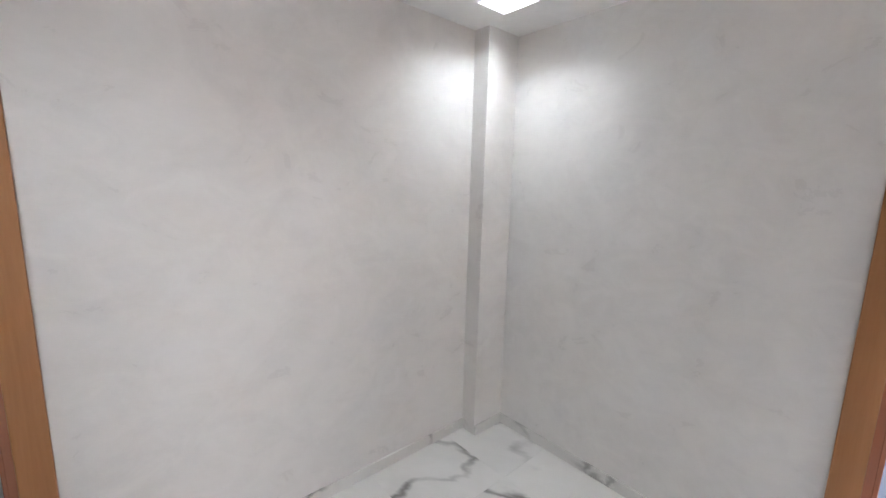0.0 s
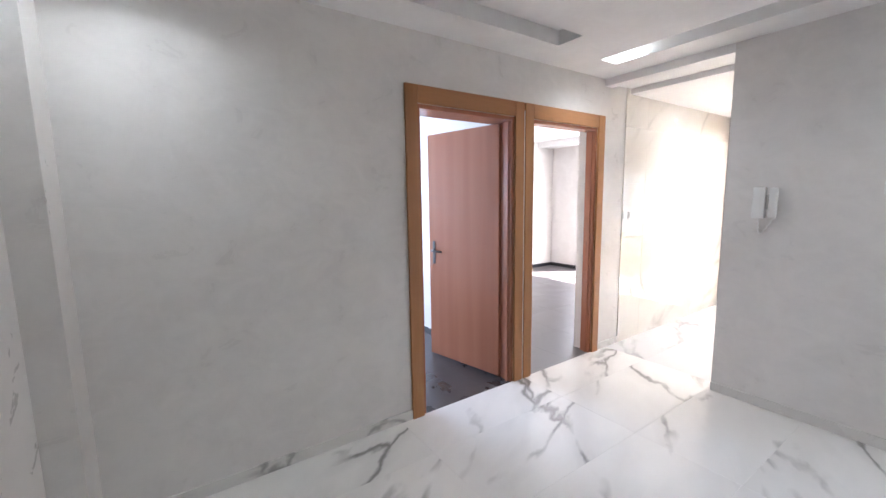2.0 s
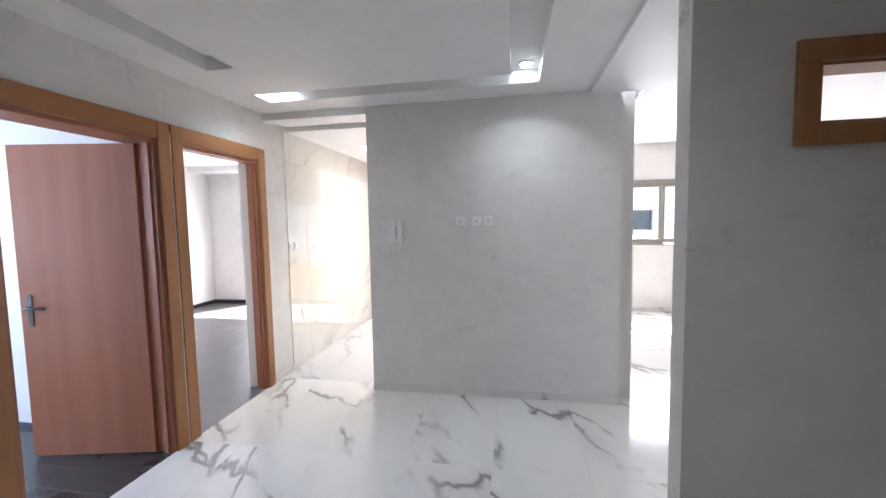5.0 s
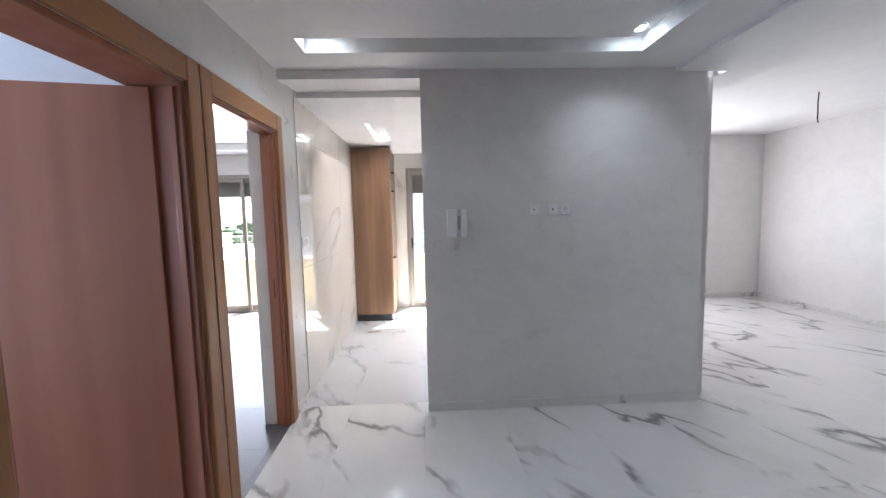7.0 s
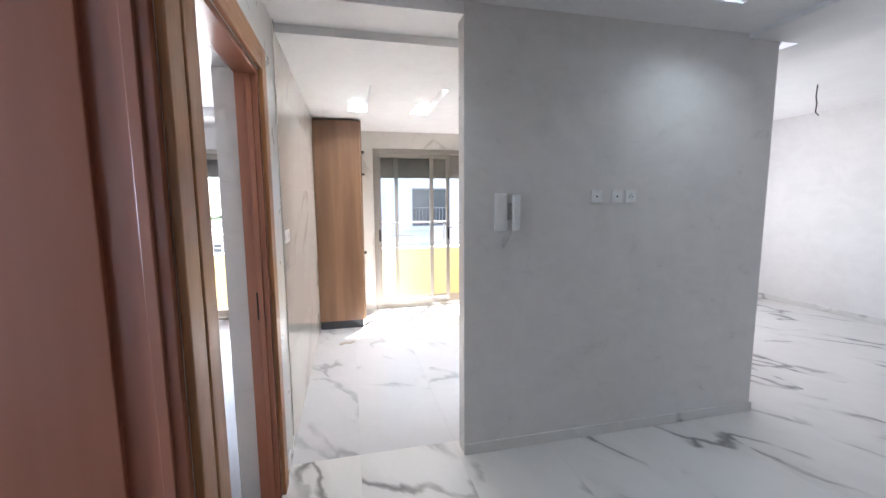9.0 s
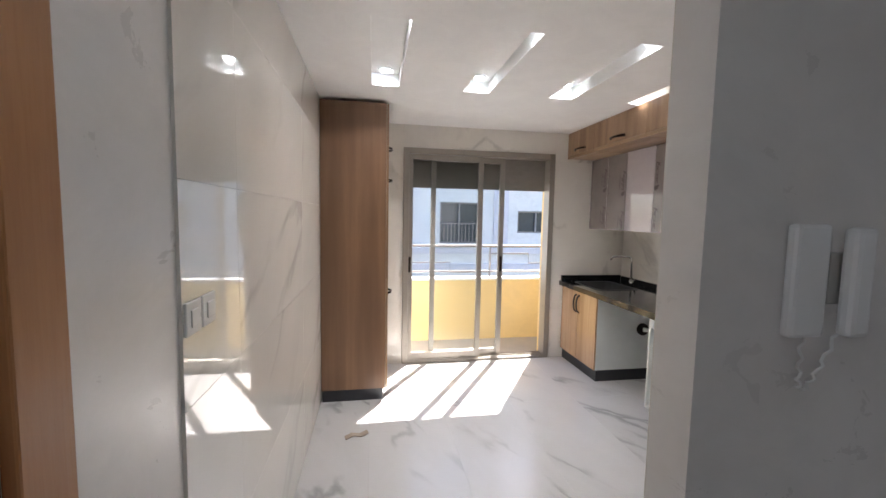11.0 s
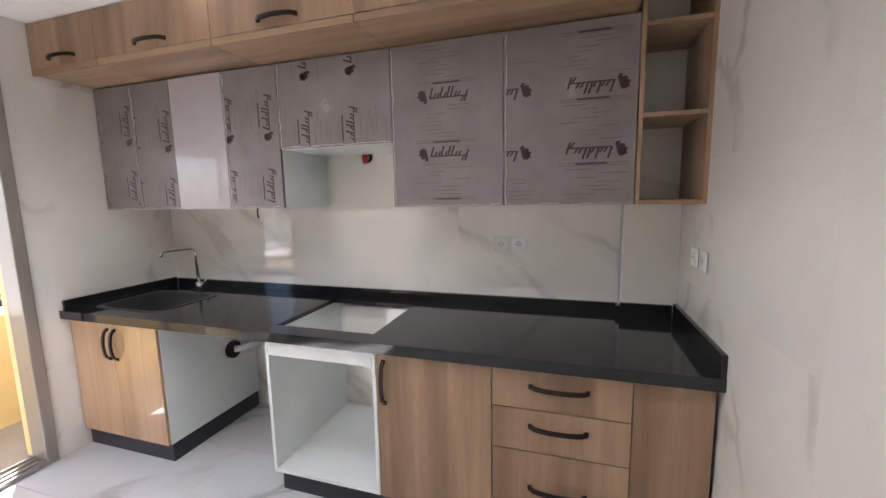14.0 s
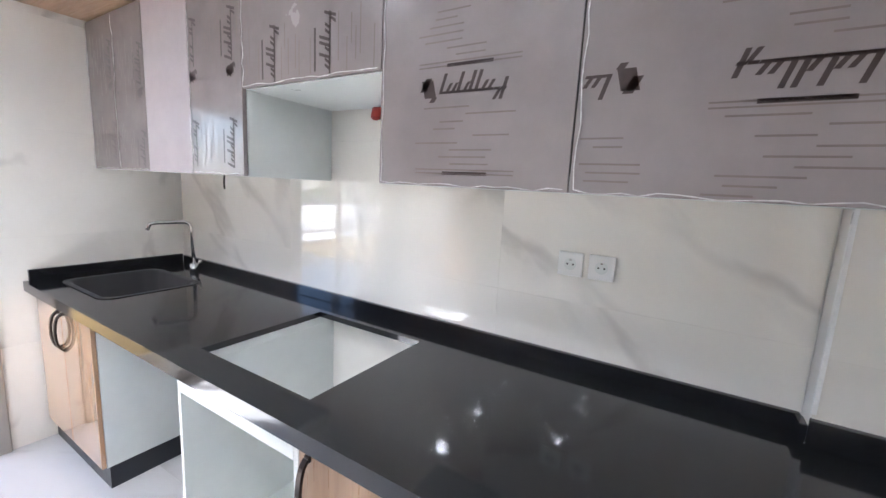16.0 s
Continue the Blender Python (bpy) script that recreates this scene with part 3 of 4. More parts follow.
# oven housing, open
u = thing("oven_cabinet", (0.8, 4.05, 0), "empty white oven housing with an open front", "cabinet", "base cabinets")
carcass(u, FX, E - 0.03, 3.737, 4.357, BZ0, BZ1, 0.018, None, False, True, False)
part("front_rail", box((FX, 3.756, 0.765), (FX + 0.018, 4.338, BZ1), 0.001), M_MELAMINE, u)
part("back_rail", box((E - 0.06, 3.756, 0.5), (E - 0.045, 4.338, BZ1), 0.001), M_WALLTILE, u)
part("plinth", box((FX + 0.03, 3.737, 0), (FX + 0.045, 4.33, BZ0 - 0.001)), M_PLINTH, u, "dark plinth")
part("plinth", box((FX + 0.045, 4.315, 0), (E - 0.03, 4.33, BZ0 - 0.001)), M_PLINTH, u, "dark plinth")

# door unit
u = thing("base_cabinet", (0.8, 3.46, 0), "oak-fronted base cabinet with one tall door", "cabinet", "base cabinets")
carcass(u, FX + 0.02, E - 0.02, 3.192, 3.735, BZ0, BZ1)
d = part("door", box((FX, 3.194, BZ0 - 0.003), (FX + 0.018, 3.733, BZ1 - 0.003), 0.0015), M_OAK, u)
arch(d, (FX, 3.695, 0.60), (FX, 3.695, 0.80), OUT)
part("plinth", box((FX + 0.03, 3.192, 0), (FX + 0.045, 3.735, BZ0 - 0.001)), M_PLINTH, u, "dark plinth")

# drawers
u = thing("drawer_cabinet", (0.8, 2.92, 0), "oak-fronted kitchen cabinet with three drawers", "cabinet", "base cabinets")
carcass(u, FX + 0.02, E - 0.1, 2.647, 3.19, BZ0, BZ1)
for z0, z1 in ((0.108, 0.475), (0.479, 0.663), (0.667, 0.838)):
    d = part("drawer_front", box((FX, 2.648, z0), (FX + 0.018, 3.188, z1), 0.0015), M_OAK, u)
    zc = (z0 + z1) / 2 if z1 < 0.5 else z1 - 0.07
    zc = 0.315 if z1 < 0.5 else zc
    arch(d, (FX, 2.81, zc), (FX, 3.03, zc), OUT)
part("plinth", box((FX + 0.03, 2.647, 0), (FX + 0.045, 3.19, BZ0 - 0.001)), M_PLINTH, u, "dark plinth")
f = thing("filler_panel", (FX, 2.5, 0), "plain oak filler panel closing the cabinet row at the wall", "panel")
part("panel", box((FX + 0.001, 2.375, 0.125), (FX + 0.019, 2.645, BZ1 - 0.002), 0.0015), M_OAK, f)
part("plinth", box((FX + 0.03, 2.39, 0), (FX + 0.045, 2.645, BZ0 - 0.001)), M_PLINTH, f, "dark plinth")

# worktop with hob cutout and sink
HOB = (0.56, 1.09, 3.775, 4.335)
SINK = (0.58, 1.0, 5.2, 5.72)
wt = thing("worktop", (0.8, 4.1, 0.845), "polished black granite worktop with an empty hob cutout", "worktop")
bm = plate([0.462, E - 0.001], [2.36, 5.838], 0.876, 0.90, [HOB, SINK, (1.16, E, 2.3, 2.63)])
part("slab", bm, M_BLACK, wt)
for y0, y1, x1 in ((2.64, 3.735, E - 0.1), (3.737, 3.755, E - 0.03), (4.339, 4.357, E - 0.03), (5.11, 5.128, E - 0.02), (5.81, 5.83, E - 0.02)):
    part("packing", box((FX + 0.02, y0, BZ1 + 0.0005), (x1, y1, 0.8755)), M_MELAMINE, wt, "white packing strip under the slab")
part("edge", sweep([(0.456, 2.36, 0.8755), (0.456, 5.838, 0.8755)], 0.0125, 0.0495, (1, 0, 0)), M_BLACK, wt)
part("upstand", box((E - 0.021, 2.631, 0.9005), (E - 0.001, 5.817, 0.95), 0.002), M_BLACK, wt)
part("upstand", box((1.139, 2.382, 0.9005), (1.159, 2.628, 0.972), 0.002), M_BLACK, wt)
part("upstand", box((1.159, 2.627, 0.9005), (E - 0.022, 2.645, 0.95), 0.002), M_BLACK, wt)
part("upstand", box((0.452, 2.361, 0.9005), (1.139, 2.381, 0.985), 0.002), M_BLACK, wt)
part("upstand", box((0.47, 5.818, 0.9005), (E - 0.021, 5.838, 0.96), 0.002), M_BLACK, wt)

sk = thing("sink", (0.79, 5.46, 0.75), "black composite sink bowl set into the worktop", "sink")
bm = bmesh.new()
rings = []
for inset, z in ((-0.02, 0.903), (0.0, 0.904), (0.012, 0.896), (0.03, 0.76), (0.09, 0.745)):
    ring = []
    x0, x1, y0, y1 = SINK[0] + inset, SINK[1] - inset, SINK[2] + inset, SINK[3] - inset
    r = 0.07
    for cx, cy, a0 in ((x1 - r, y1 - r, 0), (x0 + r, y1 - r, 90), (x0 + r, y0 + r, 180), (x1 - r, y0 + r, 270)):
        for k in range(7):
            a = radians(a0 + k * 15)
            ring.append(bm.verts.new((cx + r * math.cos(a), cy + r * math.sin(a), z)))
    rings.append(ring)
for a, b in zip(rings, rings[1:]):
    for k in range(len(a)):
        bm.faces.new((a[k], a[(k + 1) % len(a)], b[(k + 1) % len(a)], b[k]))
bm.faces.new(rings[-1])
bmesh.ops.recalc_face_normals(bm, faces=bm.faces)
part("bowl", bm, M_SINK, sk, "", True)
part("drain", cyl((0.79, 5.46, 0.746), (0.79, 5.46, 0.749), 0.04), M_CHROME, sk, "chrome drain")

tap = thing("kitchen_tap", (1.1, 5.5, 0.9), "chrome kitchen tap with an angular swivel spout", "tap")
part("base", cyl((1.12, 5.49, 0.90), (1.12, 5.49, 0.95), 0.026, 0.022), M_CHROME, tap, "", True)
pts = [(1.12, 5.49, 0.95), (1.12, 5.5, 1.17), (1.112, 5.505, 1.195), (1.09, 5.515, 1.208), (0.96, 5.56, 1.206), (0.93, 5.57, 1.2), (0.915, 5.575, 1.165)]
part("spout", tube(pts, 0.011, 12), M_CHROME, tap, "", True)
part("lever", tube([(1.12, 5.465, 0.93), (1.115, 5.43, 0.945), (1.11, 5.4, 0.985)], 0.008), M_CHROME, tap, "", True)


# printed protective film: plain shapes only
def film_print(parent, y0, y1, z0, z1, x, turn, step=0.27, start=0.0, cross=0.4):
    """Rows of brown marks and bars on a film; turn 0 upright, 1 on its side, 2 upside down."""
    bm = bmesh.new()
    bars = bmesh.new()

    def quad(u0, v0, u1, v1, slant=0.0, cu=0, cv=0):
        u0, u1, slant = u0 * 1.45, u1 * 1.45, slant * 1.45
        v0, v1 = v0 * (1.4 if v0 > -0.03 else 1), v1 * (1.4 if v1 > -0.03 else 1)
        pts = []
        for u, v in ((u0, v0), (u1, v0), (u1 + slant, v1), (u0 + slant, v1)):
            if turn == 0:
                a, b = -u, v
            elif turn == 1:
                a, b = v, u
            else:
                a, b = u, -v
            pts.append((x, cu + a, cv + b))
        if all(y0 + 0.004 < p[1] < y1 - 0.004 and z0 + 0.004 < p[2] < z1 - 0.004 for p in pts):
            layer = bars if v1 < -0.03 else bm
            layer.faces.new([layer.verts.new(p) for p in pts])

    nu, nv = ((cross, step) if turn != 1 else (step, cross))
    rows_z = [z0 + start * step + k * nv for k in range(-1, int((z1 - z0) / nv) + 2)]
    mid = (y0 + y1) / 2 - (0.11 if turn == 2 else 0.13 if turn == 1 else 0.0)
    cols_y = [mid + k * nu for k in range(-2, 3)]
    rng = random.Random(int(y0 * 100) + turn)
    for cv in rows_z:
        for cu in cols_y:
            # emblem: a folded corner shape
            quad(-0.085, -0.006, -0.06, 0.026, -0.008, cu, cv)
            quad(-0.096, 0.006, -0.082, 0.03, 0.012, cu, cv)
            quad(-0.075, -0.014, -0.064, -0.005, 0.006, cu, cv)
            # slanted strokes in a row, with a thread through them
            u = -0.055
            for k in range(11):
                h = 0.036 if k in (0, 3, 5, 6, 10) else 0.018
                drop = -0.016 if k in (9, 10) else 0.0
                quad(u, drop, u + 0.0065, h + drop, 0.011, cu, cv)
                quad(u + 0.002, 0.0, u + 0.013, 0.0045, 0.002, cu, cv)
                u += 0.0118
            quad(-0.04, 0.047, 0.05, 0.053, 0, cu, cv)
            for k in range(9):
                w = rng.uniform(0.02, 0.05)
                o = rng.uniform(-0.07, 0.07)
                quad(o - w, -0.036 - k * 0.018, o + w, -0.032 - k * 0.018, 0, cu, cv)
            quad(-0.1, -0.205, 0.1, -0.2015, 0, cu, cv)
            quad(-0.1, -0.195, 0.1, -0.1915, 0, cu, cv)
    tagged(part("film_small_print", bars, M_INK_PALE, parent, "faint brown small print on the film"), kind="stuff")
    return tagged(part("film_print", bm, M_INK, parent, "brown printed marks on the film"), kind="stuff")


UX = 0.79
UZ0, UZ1 = 1.497, 2.27


def film_edge(parent, y0, y1, z0, z1, x, seed):
    """The loose, torn rim of the film."""
    rng = random.Random(seed)
    path = []
    n = 16
    for k in range(n + 1):
        path.append((x - rng.uniform(0.001, 0.006), y0 + 0.012 + (y1 - y0 - 0.024) * k / n, z0 + 0.006 + rng.uniform(-0.004, 0.006)))
    for k in range(1, n + 1):
        path.append((x - rng.uniform(0.001, 0.006), y1 - 0.01 + rng.uniform(-0.006, 0.003), z0 + 0.01 + (z1 - z0 - 0.03) * k / n))
    return part("film_rim", sweep(path, 0.0015, 0.0026, (1, 0, 0)), M_RIM, parent, "crumpled pale film edge")


def wall_cabinet(y0, y1, z0, doors, label):
    c = thing("wall_cabinet", (1.0, (y0 + y1) / 2, z0), label, "cabinet", "wall cabinets")
    carcass(c, UX + 0.02, E - 0.005, y0 + 0.001, y1 - 0.001, z0, UZ1)
    for a, b, turn, step, start in doors:
        d = part("door", box((UX, a + 0.0015, z0 + 0.002), (UX + 0.018, b - 0.0015, UZ1 - 0.004), 0.0015), M_FILM if turn is not None else M_LILAC, c, "grey film-covered gloss door" if turn is not None else "bare gloss grey door")
        if turn is not None:
            film_print(d, a, b, z0, UZ1, UX - 0.0008, turn, step, start)
            film_edge(d, a, b, z0, UZ1, UX, int(a * 50))
    return c


wall_cabinet(5.19, 5.838, UZ0, [(5.19, 5.515, 1, 0.27, 0.3), (5.515, 5.836, 1, 0.27, 0.5)], "wall cabinet with grey doors still in printed film")
wall_cabinet(4.42, 5.19, UZ0, [(4.795, 5.19, None, 0, 0), (4.42, 4.795, 1, 0.27, 0.4)], "wall cabinet with one bare gloss door and one filmed")
wall_cabinet(3.747, 4.42, 1.817, [(3.747, 4.42, 1, 0.27, 0.3)], "short wall cabinet over the hob, door in printed film")
wall_cabinet(3.19, 3.747, UZ0, [(3.19, 3.747, 0, 0.272, 0.88)], "wall cabinet with a grey door in printed protective film")
wall_cabinet(2.632, 3.19, UZ0, [(2.632, 3.19, 2, 0.272, 0.92)], "wall cabinet with a grey door in film printed upside down")

# top row
bounds = [2.644, 3.767, 4.525, 5.30, 5.838]
for y0, y1 in zip(bounds, bounds[1:]):
    c = thing("top_cabinet", (0.9, (y0 + y1) / 2, 2.275), "oak top cabinet with a flap door against the ceiling", "cabinet", "top cabinets")
    part("body", box((FX + 0.02, y0 + 0.001, 2.275), (E - 0.005, y1 - 0.001, KTOP - 0.004), 0.001), M_OAK_Y, c)
    d = part("flap", box((FX, y0 + 0.0015, 2.306), (FX + 0.018, y1 - 0.0015, KTOP - 0.006), 0.0015), M_OAK, c)
    mid = (y0 + y1) / 2
    arch(d, (FX, mid - 0.1, 2.345), (FX, mid + 0.1, 2.345), OUT)
    part("light_rail", box((FX + 0.001, y0 + 0.0015, 2.273), (FX + 0.019, y1 - 0.0015, 2.304), 0.001), M_OAK_Y, c)

# open shelf
sh = thing("open_shelf", (1.0, 2.49, 1.497), "open oak wall shelf with three empty compartments", "shelf")
part("side", box((UX, 2.612, 1.497), (1.158, 2.63, 2.575), 0.001), M_OAK, sh)
part("side", box((UX, 2.361, 1.497), (1.158, 2.379, 2.575), 0.001), M_OAK, sh)
for z in (1.497, 1.855, 2.212, 2.557):
    part("shelf", box((UX + 0.001, 2.379, z), (1.158, 2.612, z + 0.018), 0.001), M_OAK_Y, sh)
part("back", box((1.149, 2.379, 1.515), (1.158, 2.612, 2.557)), M_WALLTILE, sh)

# tall cabinet
tc = thing("tall_cabinet", (-1.8, 5.4, 0), "tall oak larder cabinet beside the balcony door, sides coloured darker as backlit", "cabinet")
# carcass panels have the backlight's shade in their colour; doors are plain oak
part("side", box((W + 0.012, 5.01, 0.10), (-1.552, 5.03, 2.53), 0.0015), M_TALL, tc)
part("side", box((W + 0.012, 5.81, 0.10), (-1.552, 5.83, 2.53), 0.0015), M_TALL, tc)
part("back", box((W + 0.012, 5.03, 0.12), (W + 0.022, 5.81, 2.51)), M_MELAMINE, tc)
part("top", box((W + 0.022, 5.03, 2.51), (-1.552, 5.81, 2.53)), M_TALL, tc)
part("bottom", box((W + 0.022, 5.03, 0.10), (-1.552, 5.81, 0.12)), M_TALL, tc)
for z0, z1, hz in ((0.105, 1.06, 0.95), (1.064, 2.065, 1.93), (2.069, 2.526, 2.2)):
    d = part("door", box((-1.55, 5.012, z0), (-1.532, 5.828, z1), 0.0015), M_OAK, tc)
    arch(d, (-1.532, 5.09, hz - 0.02), (-1.532, 5.25, hz - 0.02), (1, 0, 0))
part("plinth", box((W + 0.02, 5.014, 0), (-1.57, 5.03, 0.099)), M_PLINTH, tc, "dark plinth")
part("plinth", box((-1.586, 5.03, 0), (-1.57, 5.82, 0.099)), M_PLINTH, tc, "dark plinth")


# ---- sockets, switches, intercom ----
def wall_plate(name, centre, axis, sign, kind, label, group="", w=0.082):
    """A square wall plate whose face looks along axis, by sign."""
    cx, cy, cz = centre
    p = thing(name, centre, label, "socket" if kind == "socket" else "switch", group)

    def b(u0, u1, v0, v1, d0, d1, bev=0.0):
        if axis == "x":
            return box((min(cx + sign * d0, cx + sign * d1), cy + u0, cz + v0), (max(cx + sign * d0, cx + sign * d1), cy + u1, cz + v1), bev)
        return box((cx + u0, min(cy + sign * d0, cy + sign * d1), cz + v0), (cx + u1, max(cy + sign * d0, cy + sign * d1), cz + v1), bev)

    def disc(u, v, r, d0, d1):
        if axis == "x":
            return cyl((cx + sign * d0, cy + u, cz + v), (cx + sign * d1, cy + u, cz + v), r)
        return cyl((cx + u, cy + sign * d0, cz + v), (cx + u, cy + sign * d1, cz + v), r)

    h = w / 2
    part("frame", b(-h, h, -h, h, 0.0, 0.008, 0.003), M_WHITE, p)
    if kind == "socket":
        part("well", disc(0, 0, 0.02, 0.0082, 0.0095), M_MELAMINE, p)
        for s in (-1, 1):
            part("pin_hole", disc(s * 0.0095, 0, 0.0032, 0.0096, 0.0102), M_DARK, p, "dark pin hole")
        part("earth_clip", b(-0.004, 0.004, 0.012, 0.018, 0.0096, 0.0104), M_STEEL, p)
    elif kind == "switch":
        part("rocker", b(-0.022, 0.022, -0.022, 0.022, 0.008, 0.0125, 0.003), M_WHITE, p)
    else:
        part("blank", b(-0.024, 0.024, -0.024, 0.024, 0.008, 0.0095, 0.001), M_WHITE, p)
        part("port", disc(0, 0, 0.006, 0.0096, 0.0102), M_DARK, p, "dark aerial port")
    return p


for y in (3.27, 3.17):
    wall_plate("socket", (E - 0.001, y, 1.262), "x", -1, "socket", "white square power socket on cream wall tile", "kitchen sockets")
for x in (0.755, 0.875):
    wall_plate("socket", (x, 2.366, 1.265), "y", 1, "socket", "white square power socket on pale marble tile", "kitchen sockets")
for y in (2.647, 2.74):
    wall_plate("light_switch", (W + 0.008, y, 1.35), "x", 1, "switch", "white square light switch on glossy wall tile", "kitchen switches")
wall_plate("wall_outlet", (-0.2, 2.247, 1.585), "y", -1, "blank", "white square blank outlet on the plaster wall", "hall outlets", 0.078)
wall_plate("wall_outlet", (-0.055, 2.247, 1.585), "y", -1, "port", "white square aerial outlet on the plaster wall", "hall outlets", 0.078)
wall_plate("socket", (0.045, 2.247, 1.585), "y", -1, "socket", "white square power socket on the plaster wall", "hall outlets", 0.078)

ic = thing("intercom", (-0.79, 2.247, 1.5), "white wall intercom handset with a coiled cord", "intercom")
part("base", box((-0.875, 2.222, 1.385), (-0.795, 2.2465, 1.605), 0.008), M_WHITE, ic)
hs = part("handset", box((-0.772, 2.195, 1.39), (-0.725, 2.2255, 1.6), 0.01), M_WHITE, ic)
part("cradle", box((-0.795, 2.225, 1.45), (-0.73, 2.2465, 1.55), 0.003), M_STEEL, ic)
pts = [(-0.745 - 0.03 * math.sin(k / 30 * math.pi) + 0.005 * math.cos(k * 1.9), 2.235 + 0.004 * math.sin(k * 1.9), 1.39 - 0.11 * math.sin(k / 30 * math.pi) - 0.004 * k / 30) for k in range(31)]
pts = [(x - 0.085 * k / 30, y, z) for k, (x, y, z) in enumerate(pts)]
part("cord", tube(pts, 0.003, 6), M_WHITE, ic, "coiled white cord", True)

# loose ends: cables, pipe hole, floor card
cb = thing("cable_stub", (E, 4.12, 1.79), "dark red cable sleeve poking out of the tiled wall", "cable")
part("sleeve", tube([(E, 4.12, 1.80), (E - 0.04, 4.12, 1.795), (E - 0.06, 4.105, 1.77)], 0.02, 10), M_RED, cb, "", True)
part("collar", cyl((E - 0.001, 4.12, 1.80), (E - 0.01, 4.12, 1.80), 0.034), M_DARK, cb)
cw = thing("cable", (UX, 4.7, UZ0), "thin white cable hanging under a wall cabinet", "cable")
part("wire", tube([(0.85, 4.66, UZ0), (0.85, 4.665, 1.47), (0.846, 4.655, 1.44)], 0.004, 8), M_DARK, cw)
ph = thing("pipe_stub", (1.0, 5.1, 0.52), "black waste pipe end beside a white cabinet side", "pipe")
part("collar", cyl((1.0, 5.11, 0.52), (1.0, 5.09, 0.52), 0.06, None, 28), M_DARK, ph)
part("pipe", tube([(1.0, 5.092, 0.52), (1.04, 5.05, 0.52), (1.12, 5.03, 0.52), (E + 0.002, 5.03, 0.52)], 0.022, 12), M_WHITE, ph, "", True)
wr = thing("hanging_wire", (3.22, 3.42, 2.78), "bare dark wire hanging from the ceiling for a lamp", "wire")
part("wire", tube([(3.22, 3.42, 2.782), (3.22, 3.425, 2.66), (3.19, 3.39, 2.57), (3.21, 3.41, 2.49), (3.14, 3.33, 2.44)], 0.006, 8), M_DARK, wr)
cd = thing("card_scrap", (-1.77, 4.45, 0), "crumpled scrap of brown card lying on the floor", "litter")
part("scrap", sweep([(-1.85, 4.42, 0.004), (-1.8, 4.45, 0.012), (-1.74, 4.44, 0.008), (-1.69, 4.47, 0.015)], 0.05, 0.004, (0.3, -1, 0)), M_PAPER, cd)
# tile edge profile on the pier
tagged(part("trim", box((1.148, 2.619, 0.985), (1.159, 2.629, 1.497), 0.001), M_WHITE), kind="structure")

# ---- balcony and street ----
bal = slab("balcony_floor", -6.0, 3.0, N + 0.17, 6.85, -0.2, -0.03, M_BALCONY)
par = wall("balcony_parapet", -6.0, 3.0, 6.7, 6.85, -0.2, 0.77, M_YELLOW)
wall("balcony_jamb", 0.34, 0.6, N + 0.171, 6.14, -0.03, 2.9, M_YELLOW)
wall("balcony_side_wall", 0.8, 0.95, N + 0.18, 6.7, -0.03, 2.9, M_YELLOW)
wall("balcony_ceiling", -6.0, 3.0, N + 0.17, 6.2, 2.9, 3.1, M_CEILING)
part("coping", box((-6.0, 6.68, 0.772), (3.0, 6.87, 0.80), 0.004), M_CEILING, par)
rl = thing("balcony_railing", (-1.5, 6.78, 0.8), "pale painted metal railing on a yellow parapet", "railing")
part("top_rail", cyl((-6, 6.78, 1.22), (3, 6.78, 1.22), 0.018, None, 12), M_RAIL, rl)
part("bottom_rail", cyl((-6, 6.78, 0.88), (3, 6.78, 0.88), 0.012, None, 12), M_RAIL, rl)
x = -5.6
k = 0
while x < 2.9:
    part("post", cyl((x, 6.78, 0.8), (x, 6.78, 1.22), 0.014, None, 12), M_RAIL, rl)
    if x + 0.9 < 3:
        z = 1.12 if k % 2 else 1.0
        part("bar", sweep([(x, 6.78, z), (x + 0.55, 6.78, z), (x + 0.551, 6.78, z - 0.13), (x + 1.1, 6.78, z - 0.131)], 0.016, 0.016, (0, 1, 0)), M_RAIL, rl)
    x += 1.1
    k += 1

tagged(part("ground", box((-400, N + 1.0, -8.1), (400, 900, -8.0)), M_ASPHALT), kind="structure")


def facade_window(parent, x, z, w, h, rail):
    g = part("window", box((x, 19.78, z), (x + w, 19.84, z + 0.07)), M_RAIL, parent)
    part("frame", box((x, 19.78, z + h - 0.07), (x + w, 19.84, z + h)), M_RAIL, g)
    for a in (x, x + w / 2 - 0.035, x + w - 0.07):
        part("frame", box((a, 19.78, z + 0.07), (a + 0.07, 19.84, z + h - 0.07)), M_RAIL, g)
    part("pane", box((x + 0.05, 19.9, z + 0.05), (x + w - 0.05, 19.92, z + h - 0.05)), M_WINDOWDARK, g)
    part("curtain", box((x + 0.05, 19.95, z), (x + w * 0.3, 20.0, z + h)), M_CEILING, g)
    if rail:
        part("rail", box((x - 0.05, 19.5, z + 0.9), (x + w + 0.05, 19.54, z + 0.95)), M_RAIL, g)
        for k in range(12):
            a = x + w * k / 11
            part("baluster", box((a - 0.012, 19.505, z), (a + 0.012, 19.53, z + 0.9)), M_RAIL, g)
        part("ledge", box((x - 0.1, 19.45, z - 0.12), (x + w + 0.1, 19.8, z)), M_FACADE, g)


